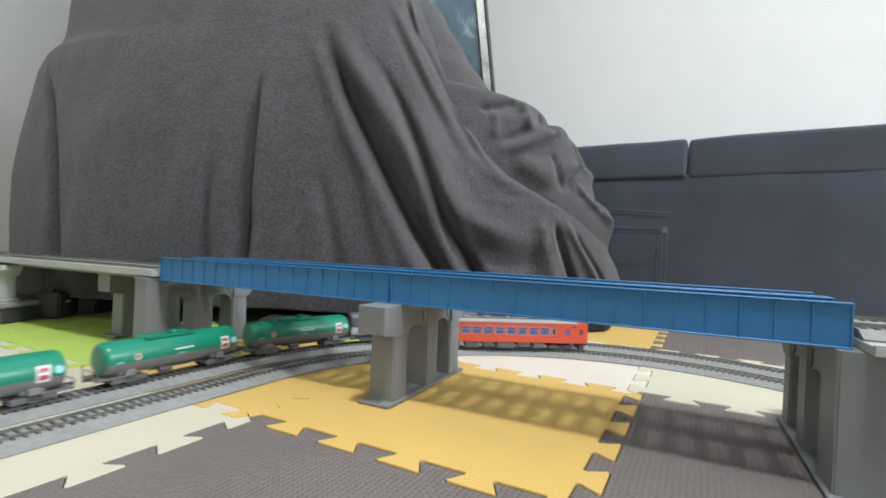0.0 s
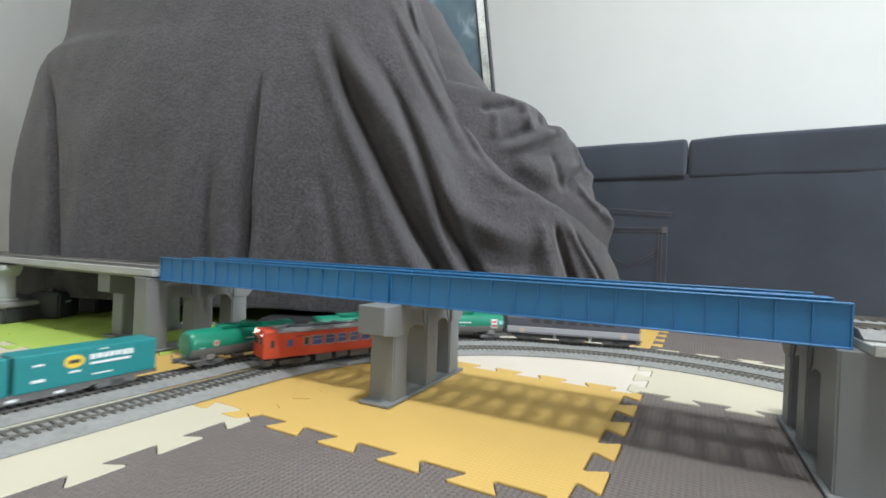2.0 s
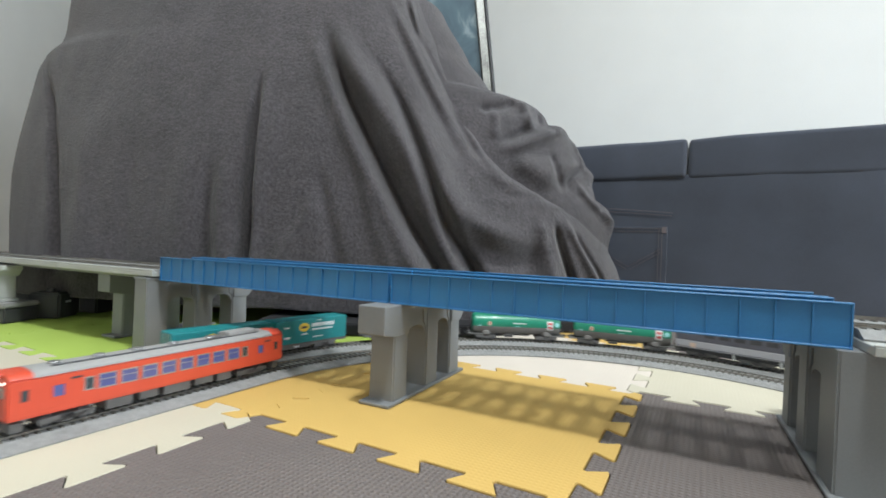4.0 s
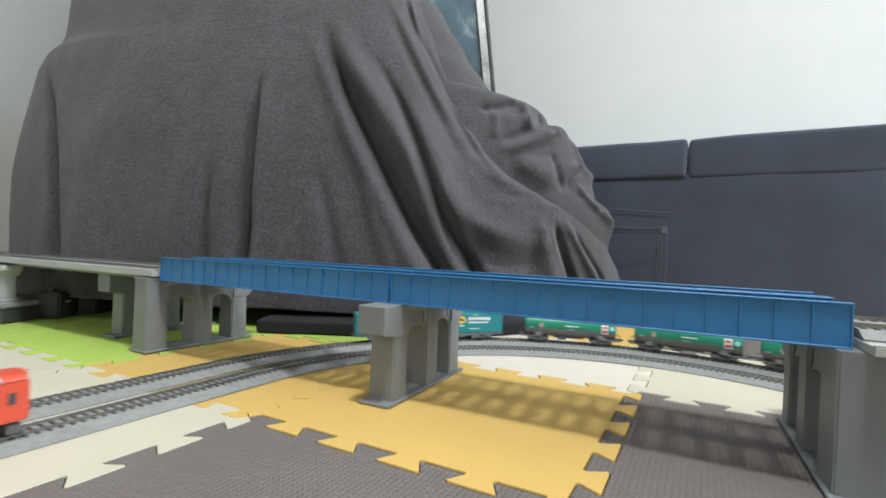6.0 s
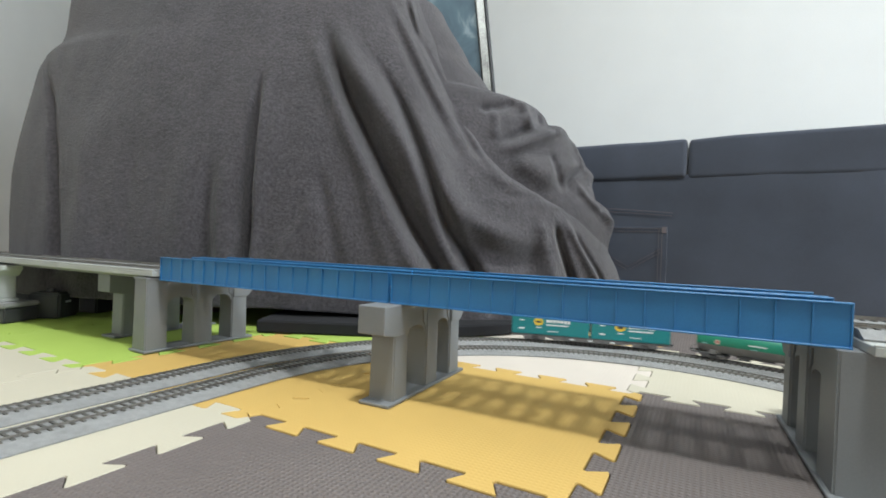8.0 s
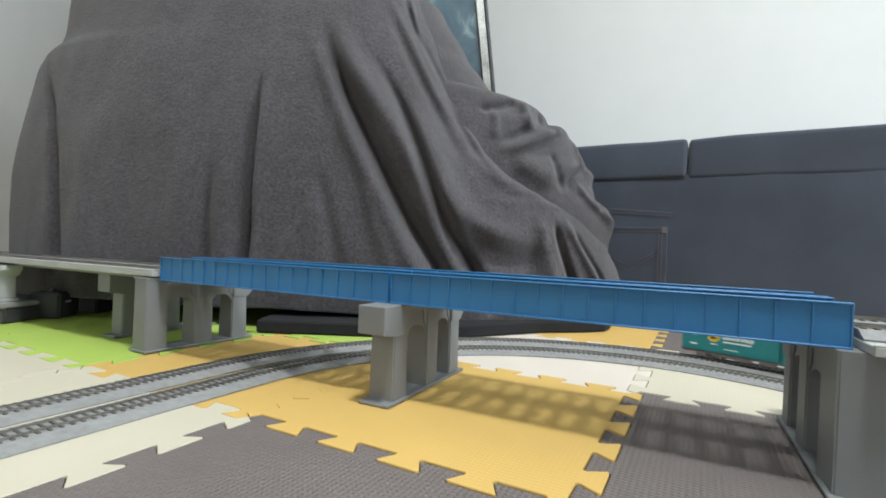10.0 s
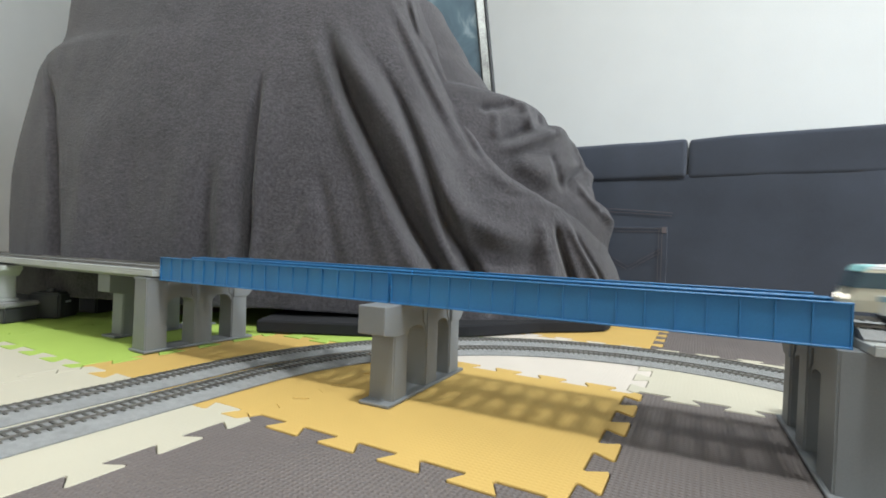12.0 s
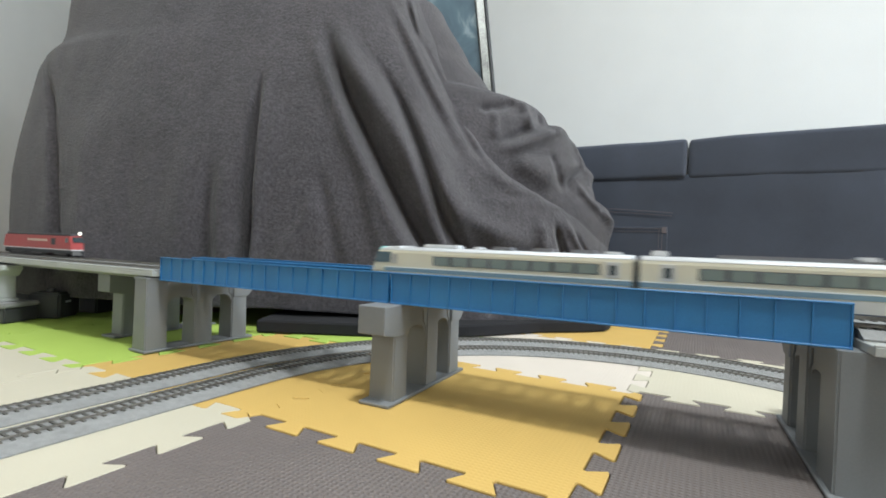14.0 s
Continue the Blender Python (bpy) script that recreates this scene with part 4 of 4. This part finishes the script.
def container(parent, x0, x1):
    c = part("container", box(x0, x1, -0.0155, 0.0155, 0.0128, 0.0458, 0.0007), M_TEAL, parent, "teal green freight container")
    me = None
    for side in (-1, 1):
        y = side * 0.0155
        for i in range(int((x1 - x0) / 0.0042)):
            x = x0 + 0.003 + i * 0.0042
            if me is None:
                b = box(-0.0011, 0.0011, -0.0003, 0.0003, 0.0150, 0.0438, 0.0001)
                me = bpy.data.meshes.new("rib")
                b.to_mesh(me)
                b.free()
                me.materials.append(M_TEAL)
            shared("rib", me, c, pose(x, y, 0))
        f = side
        def mark(name, material, u0, u1, z0, z1, lab=""):
            # u runs forward along the wagon
            part(name, box(x0 + u0, x0 + u1, *sorted((y, y + side * 0.0006)), z0, z1), material, c, lab)
        oval = tube(0.0062, 0.0010, "Y", 24, (0, 0, 0))
        bmesh.ops.scale(oval, vec=(1.35, 1, 1), verts=oval.verts)
        bmesh.ops.translate(oval, vec=(x0 + 0.045, y, 0.0345), verts=oval.verts)
        part("yellow_emblem", oval, M_YLOGO, c, "yellow oval emblem")
        part("emblem_figure", box(x0 + 0.0405, x0 + 0.0495, *sorted((y, y + side * 0.0009)), 0.0330, 0.0362), M_BLACK, c, "black figure")
        mark("lettering_bar", M_WHITE, 0.041, 0.050, 0.0240, 0.0258)
        rng = random.Random(3)
        for i in range(7):
            mark("letter_bar", M_WHITE, 0.058 + i * 0.0058, 0.0626 + i * 0.0058, 0.0335 + rng.random() * 0.0015, 0.0390, "white lettering bar")
        mark("lettering_bar", M_WHITE, 0.058, 0.095, 0.0290, 0.0312)
        mark("lettering_bar", M_WHITE, 0.060, 0.078, 0.0188, 0.0200)
        mark("lettering_bar", M_WHITE, 0.012, 0.022, 0.0205, 0.0232)
        mark("lettering_bar", M_WHITE, 0.013, 0.021, 0.0350, 0.0368)
        mark("lettering_bar", M_WHITE, 0.066, 0.074, 0.0425, 0.0434)
    part("end_frame", box(x0 - 0.0002, x0 + 0.0012, -0.0150, 0.0150, 0.0135, 0.0450), M_TEAL, c)
    for y in (-0.0045, 0.0045):
        part("lock_rod", box(x0 - 0.0009, x0 - 0.0002, y - 0.0005, y + 0.0005, 0.0150, 0.0440), M_SILVER, c)
    return c


def container_wagon():
    e = thing("container_wagon", "grey model flat wagon carrying two teal containers", "model train", group="freight train")
    L = 0.128
    f = part("frame", box(-L, L, -0.0140, 0.0140, 0.0100, 0.0126, 0.0005), M_UNDER, e)
    for side in (-1, 1):
        part("sole_bar", prism([(-L, 0.0090), (-0.070, 0.0090), (-0.055, 0.0055), (0.055, 0.0055), (0.070, 0.0090), (L, 0.0090), (L, 0.0126), (-L, 0.0126)], *sorted((side * 0.0125, side * 0.0145)), "XZ"), M_UNDER, f)
        for x in (-0.03, 0.0, 0.035):
            part("label_bar", box(x, x + 0.008, *sorted((side * 0.0145, side * 0.0149)), 0.0072, 0.0095), M_WHITE, f)
    for s in (-1, 1):
        bogie(e, s * 0.088, 0.024)
        coupler(e, s * L)
    container(e, -0.127, 0.0012)
    container(e, 0.0050, 0.1265)
    return e


def electric_loco():
    """The freight engine: dark blue-grey body over a pale band."""
    e = thing("electric_locomotive", "grey model electric locomotive with a pale lower band", "model train", group="freight train")
    L, H = 0.1085, 0.0178
    part("body", prism([(-H, 0.0255), (H, 0.0255), (H, 0.0420), (H - 0.003, 0.0455), (-H + 0.003, 0.0455), (-H, 0.0420)], -L, L, bev=0.0012, seg=2), M_LILAC, e, "dark blue-grey upper body")
    part("lower_band", box(-L, L, -H - 0.0002, H + 0.0002, 0.0140, 0.0254, 0.0006), M_LGREY, e, "pale grey lower band")
    part("band_line", box(-L - 0.0001, L + 0.0001, -H - 0.0005, H + 0.0005, 0.0158, 0.0166), M_LILAC, e)
    part("underframe", box(-L + 0.004, L - 0.004, -0.014, 0.014, 0.0065, 0.0139, 0.0008), M_BLACK, e)
    for side in (-1, 1):
        for x in (-0.083, 0.083):
            part("cab_mark", box(x - 0.004, x + 0.004, *sorted((side * H, side * (H + 0.0006))), 0.0158, 0.0225), M_BUFF, e, "buff panel")
        for x in (-0.028, 0.030):
            part("step_mark", box(x - 0.0016, x + 0.0016, *sorted((side * 0.0142, side * 0.0150)), 0.0055, 0.0135), M_WHITE, e)
        side_list = [-0.06 + 0.02 * i for i in range(7)]
        for x in side_list:
            part("louvre", box(x - 0.007, x + 0.007, *sorted((side * H, side * (H + 0.0004))), 0.0330, 0.0395), M_DARKGREY, e)
    for s in (-1, 1):
        part("cab_window", box(*sorted((s * (L - 0.0003), s * (L + 0.0006))), -0.0135, 0.0135, 0.0320, 0.0405), M_PANE, e)
        part("buffer_beam", box(*sorted((s * (L - 0.006), s * (L + 0.001))), -0.016, 0.016, 0.0060, 0.0138, 0.0008), M_UNDER, e)
        coupler(e, s * L)
    for x in (-0.072, 0.0, 0.072):
        bogie(e, x, 0.030, 0.0068)
    part("roof_gear", box(-0.07, 0.07, -0.008, 0.008, 0.0455, 0.0495, 0.001), M_DARKGREY, e)
    return e


def express_car(front, label):
    """Ivory express railcar, x forward; front: with a cab."""
    e = thing("express_railcar", label, "model train", group="white express train")
    L, H = 0.1325, 0.0180
    sect = [(-H + 0.0012, 0.0100), (H - 0.0012, 0.0100), (H, 0.0180), (H, 0.0375), (H - 0.0006, 0.0400), (-H + 0.0006, 0.0400), (-H, 0.0375), (-H, 0.0180)]
    b = prism(sect, -L, L)
    body = part("body", b, M_IVORY, e, "ivory body")
    if front:
        for v in body.data.vertices:
            if v.co.x > 0:
                v.co.x -= 0.010 * max(0.0, (v.co.z - 0.022) / 0.02)
    rp = [(-H + 0.0004, 0.0398)] + [(-(H - 0.0004) * math.copysign(abs(math.cos(a)) ** 0.7, math.cos(a)), 0.0398 + 0.0042 * math.sin(a) ** 0.8) for a in [math.pi * i / 14 for i in range(1, 14)]] + [(H - 0.0004, 0.0398)]
    part("roof", prism(rp, -L + 0.0005, (L - 0.0105) if front else L - 0.0005, bev=0.0004), M_TRAINROOF, e, "glossy silver-white roof", True)
    nose = 0.016 if front else 0.0
    part("stripe", prism([(-H - 0.0003, 0.0178), (H + 0.0003, 0.0178), (H + 0.0003, 0.0216), (-H - 0.0003, 0.0216)], -L, L - nose), M_TEALSTRIPE, e, "slate teal stripe")
    part("skirt", prism([(-H - 0.0002, 0.0085), (H + 0.0002, 0.0085), (H + 0.0004, 0.0172), (-H - 0.0004, 0.0172)], -L + 0.004, L - nose - 0.002), M_SKIRT, e, "pale grey skirt")
    w0, w1 = (-0.106, 0.060) if front else (-0.096, 0.098)
    xs, wd = [], 0.0205
    k = int((w1 - w0) / wd)
    for i in range(k):
        xs.append(w0 + wd * (i + 0.5))
    part("pale_line", prism([(-H - 0.00035, 0.0217), (H + 0.00035, 0.0217), (H + 0.00035, 0.0226), (-H - 0.00035, 0.0226)], -L, L - nose), M_WHITE, e, "thin white line")
    for side in (-1, 1):
        y = side * H
        band = part("window_band", box(w0, w0 + wd * k, *sorted((y - side * 0.0004, y + side * 0.0003)), 0.0258, 0.0352), M_DARKGREY, e, "dark window band")
        for x in xs:
            part("pane", box(x - wd / 2 + 0.0022, x + wd / 2 - 0.0010, *sorted((y, y + side * 0.0006)), 0.0264, 0.0346), M_PANEGREEN, band, "greenish window pane")
        for x in ([-0.1165] if front else [-0.113, 0.111]):
            d = part("door", box(x - 0.006, x + 0.006, *sorted((y - side * 0.0003, y + side * 0.0004)), 0.0236, 0.0375, 0.0002), M_SKIRT, e)
            part("door_pane", box(x - 0.003, x + 0.003, *sorted((y, y + side * 0.0007)), 0.0260, 0.0345), M_PANE, d)
        if front:
            part("cab_side_window", box(0.1010, 0.1062, *sorted((y - side * 0.0003, y + side * 0.0005)), 0.0262, 0.0362, 0.0002), M_ROOF, e, "grey cab door window")
    if front:
        part("windscreen", prism([(0.1085, 0.0268), (0.1300, 0.0268), (0.1255, 0.0380), (0.1085, 0.0380)], -H - 0.0004, H + 0.0004, "XZ"), M_SCREEN, e, "wraparound windscreen")
        part("nose_cap", prism([(0.1180, 0.0382), (0.1262, 0.0382), (0.1235, 0.0432), (0.1180, 0.0440)], -H + 0.002, H - 0.002, "XZ", bev=0.0008), M_CYAN, e, "pale blue nose cap")
        part("front_roof", prism([(0.098, 0.0395), (0.1185, 0.0395), (0.1185, 0.0430), (0.098, 0.0448)], -H + 0.0012, H - 0.0012, "XZ", bev=0.0008), M_TRAINROOF, e)
        for y in (-0.010, 0.010):
            part("headlight", tube(0.0018, 0.001, "X", 12, (0.1328, y, 0.0200)), M_HEAD, e)
    roof_kit = [(0.055, 0.040, 0.0040, M_TRAINROOF), (0.014, 0.008, 0.0030, M_TRAINROOF), (-0.012, 0.020, 0.0038, M_ROOFUNIT), (-0.052, 0.020, 0.0038, M_ROOFUNIT), (-0.090, 0.020, 0.0038, M_ROOFUNIT), (-0.115, 0.014, 0.0030, M_TRAINROOF)]
    if not front:
        roof_kit = [(0.118, 0.013, 0.0052, M_TRAINROOF), (-0.035, 0.250 - 0.03, 0.0034, M_ROOFUNIT), (-0.02, 0.012, 0.0052, M_TRAINROOF)]
    for x, ln, h, m in roof_kit:
        part("roof_unit", box(x - ln / 2, x + ln / 2, -0.0085, 0.0085, 0.0430, 0.0434 + h, 0.0012, 2), m, e, "air conditioning unit on the roof")
    for s in (-1, 1):
        bogie(e, s * 0.090)
        if not (front and s > 0):
            part("gangway", box(*sorted((s * L, s * (L + 0.0026))), -0.006, 0.006, 0.0130, 0.0385), M_BLACK, e, "black gangway bellows")
        coupler(e, s * L)
    return e


def diesel_loco():
    e = thing("diesel_locomotive", "red model diesel locomotive with a white line and lit headlight", "model train")
    L, H = 0.131, 0.0178
    part("body", prism([(-L, 0.0135), (L, 0.0135), (L - 0.001, 0.0240), (L - 0.006, 0.0400), (-L + 0.006, 0.0400), (-L + 0.001, 0.0240)], -H, H, "XZ", bev=0.0012, seg=2), M_LOCORED, e, "red body")
    part("roof", prism([(-L + 0.0065, 0.0398), (L - 0.0065, 0.0398), (L - 0.010, 0.0448), (-L + 0.010, 0.0448)], -H + 0.002, H - 0.002, "XZ", bev=0.0012), M_DARKGREY, e, "dark roof")
    part("white_line", box(-L - 0.0004, L + 0.0004, -H - 0.0004, H + 0.0004, 0.0130, 0.0146), M_WHITE, e, "white line")
    part("underframe", box(-L + 0.003, L - 0.003, -0.016, 0.016, 0.0065, 0.0130, 0.0008), M_BLACK, e)
    for side in (-1, 1):
        part("grille", box(0.060, 0.075, *sorted((side * H, side * (H + 0.0005))), 0.0225, 0.0350), M_DARKGREY, e)
        for x in (0.090, 0.101):
            part("panel", box(x - 0.0035, x + 0.0035, *sorted((side * H, side * (H + 0.0003))), 0.0240, 0.0350), M_LOCORED, e)
        part("lettering_bar", box(-0.030, 0.045, *sorted((side * H, side * (H + 0.0006))), 0.0285, 0.0330), M_BUFF, e, "pale lettering bar")
        part("cab_side_window", box(0.110, 0.120, *sorted((side * (H - 0.0004), side * (H + 0.0004))), 0.0275, 0.0365, 0.0002), M_PANE, e)
        for i in range(8):
            x = -0.108 + i * 0.019
            part("louvre", box(x - 0.007, x + 0.007, *sorted((side * H, side * (H + 0.0004))), 0.0240, 0.0340), M_LOCORED, e)
    for s in (-1, 1):
        part("windscreen", prism([(L - 0.0018, 0.0285), (L - 0.0002, 0.0285), (L - 0.0046, 0.0385), (L - 0.0062, 0.0385)], -0.014, 0.014, "XZ") if s > 0 else box(-L + 0.001, -L + 0.006, -0.014, 0.014, 0.0285, 0.0380), M_PANE, e)
        part("headlight", tube(0.0024, 0.004, "X", 14, (s * (L - 0.0085), 0, 0.0452)), M_HEAD if s > 0 else M_DARKGREY, e, "lit headlight" if s > 0 else "")
        part("snowplough", box(*sorted((s * (L - 0.005), s * (L + 0.001))), -0.015, 0.015, 0.003, 0.0125, 0.001), M_UNDER, e)
        coupler(e, s * L)
        bogie(e, s * 0.084, 0.030, 0.0062)
    bogie(e, 0.0, 0.030, 0.0062)
    for x in (-0.05, 0.0, 0.045):
        part("roof_fan", tube(0.008, 0.002, "Z", 16, (x, 0, 0.0455)), M_DARKGREY, e)
    return e


# ---------------------------------------------------------------- clutter under the viaduct
def support(x, y, z, h, yaw):
    e = thing("viaduct_support", "pale grey plastic viaduct support with a flared head", "bridge pier", pose(x, y, z, 0, 0, yaw), "pale viaduct supports")
    part("foot", box(-0.022, 0.022, -0.016, 0.016, 0, 0.006, 0.001), M_SLAB, e)
    part("column", box(-0.017, 0.017, -0.013, 0.013, 0.006, h - 0.016, 0.0015), M_SLAB, e)
    part("head", prism([(-0.018, h - 0.020), (0.018, h - 0.020), (0.032, h - 0.008), (0.032, h), (-0.032, h), (-0.032, h - 0.008)], -0.016, 0.016, "XZ", bev=0.001), M_SLAB, e)
    return e


def clutter():
    e = thing("power_pack", "black power pack with a white label on the floor", "box", pose(-0.752, 0.925, 0, 0, 0, 8))
    case = part("case", box(-0.030, 0.026, -0.030, 0.034, 0.0011, 0.050, 0.004, 2), M_BLACK, e)
    part("label_bar", box(0.026, 0.0266, -0.012, 0.004, 0.030, 0.034), M_WHITE, case, "white label bar")
    part("knob", tube(0.007, 0.008, "Z", 18, (0.0, -0.012, 0.0535), 0.001), M_BLACK, e)
    e4 = thing("connector_box", "low black box beside the power pack", "box", pose(-0.735, 1.010, 0, 0, 0, -14))
    part("case", box(-0.034, 0.034, -0.026, 0.040, 0.0011, 0.038, 0.003, 2), M_BLACK, e4)
    part("lid", box(-0.030, 0.030, -0.022, 0.036, 0.038, 0.0405, 0.001), M_DARKGREY, e4)
    support(-0.742, 1.012, 0.0407, 0.062, -26.3)
    e2 = thing("storage_box", "dark grey box with a pale lid carrying a viaduct support", "box", pose(-0.800, 0.866, 0, 0, 0, -4))
    part("case", box(-0.055, 0.043, -0.036, 0.030, 0.0011, 0.028, 0.003, 2), M_DARKGREY, e2)
    part("lid", box(-0.057, 0.045, -0.038, 0.032, 0.028, 0.0360, 0.003, 2), M_ROOF, e2)
    part("slot", box(-0.018, 0.004, -0.0366, -0.0355, 0.012, 0.018), M_BLACK, e2)
    support(-0.800, 0.866, 0.0363, 0.0660, -26.3)


# ---------------------------------------------------------------- build
room()
mats()
blanket()
sofa()
picture()
bridge()
tracks()
clutter()
RAILCAR = railcar()
LOCO = electric_loco()
TANK_A = tank_wagon()
TANK_B = copy_thing(TANK_A, pose(0, 0, 1))
TANK_C = copy_thing(TANK_A, pose(0, 0, 1))
WAGON = container_wagon()
EXPRESS_A = express_car(True, "ivory and teal model express railcar with a driving cab")
EXPRESS_B = express_car(False, "ivory and teal model express railcar, middle car")
EXPRESS_C = copy_thing(EXPRESS_B, pose(0, 0, 1))
DIESEL = diesel_loco()


def ride(s, r, half, z, back=False):
    """A vehicle whose two pivots, half apart from its middle, stand on the ground line."""
    x0, y0, _ = on_track(s - half, r)
    x1, y1, _ = on_track(s + half, r)
    h = math.atan2(y1 - y0, x1 - x0) + (math.pi if back else 0)
    return Matrix.Translation(((x0 + x1) / 2, (y0 + y1) / 2, z)) @ Matrix.Rotation(h, 4, "Z")


def deck(a, n, back):
    return BR @ pose(a, n, Z_DECK, 0, 0, 180 if back else 0)


def motions():
    times = [0.5 * i for i in range(29)]
    # red railcar comes along the inner line, its front at s = 0.268 - 0.1237 t
    walk(RAILCAR, [(t, ride(0.5358 - 0.1237 * t - 0.134, R_NEAR, 0.09, Z_RAIL, True)) for t in times])
    # the freight train runs the other way on the outer line
    for ob, mid, half in ((LOCO, 0.327, 0.072), (TANK_A, 0.1310, 0.052), (TANK_B, -0.0470, 0.052), (TANK_C, -0.2315, 0.052), (WAGON, -0.4770, 0.088)):
        walk(ob, [(t, ride(mid + 0.1386 * t, R_FAR, half, Z_RAIL)) for t in times])
    # the express crosses the bridge towards the viaduct; it waits beyond the bridge at first
    def front(t):
        v, t0 = 0.2045, 8.0
        a = 0.1748 - v * (t - 13.0)
        return a if t >= t0 else (0.1748 - v * (t0 - 13.0)) + 0.30 * (1 - math.exp(-(t0 - t) * v / 0.30))
    for ob, k in ((EXPRESS_A, 0), (EXPRESS_B, 1), (EXPRESS_C, 2)):
        walk(ob, [(t, deck(front(t) + 0.1325 + 0.2705 * k, N_NEAR, True)) for t in times])
    def nose(t):
        def at(d):
            return -0.755 + 0.19 * d - 0.14 * d * d - 0.4 * min(0.0, d + 0.6) ** 2
        d, d0 = t - 14.0, -1.1
        if d >= d0:
            return at(d)
        return at(d0) - 0.35 * (1 - math.exp((d - d0) * 0.9 / 0.35))
    walk(DIESEL, [(t, deck(nose(t) - 0.131, N_FAR, False)) for t in times])


motions()
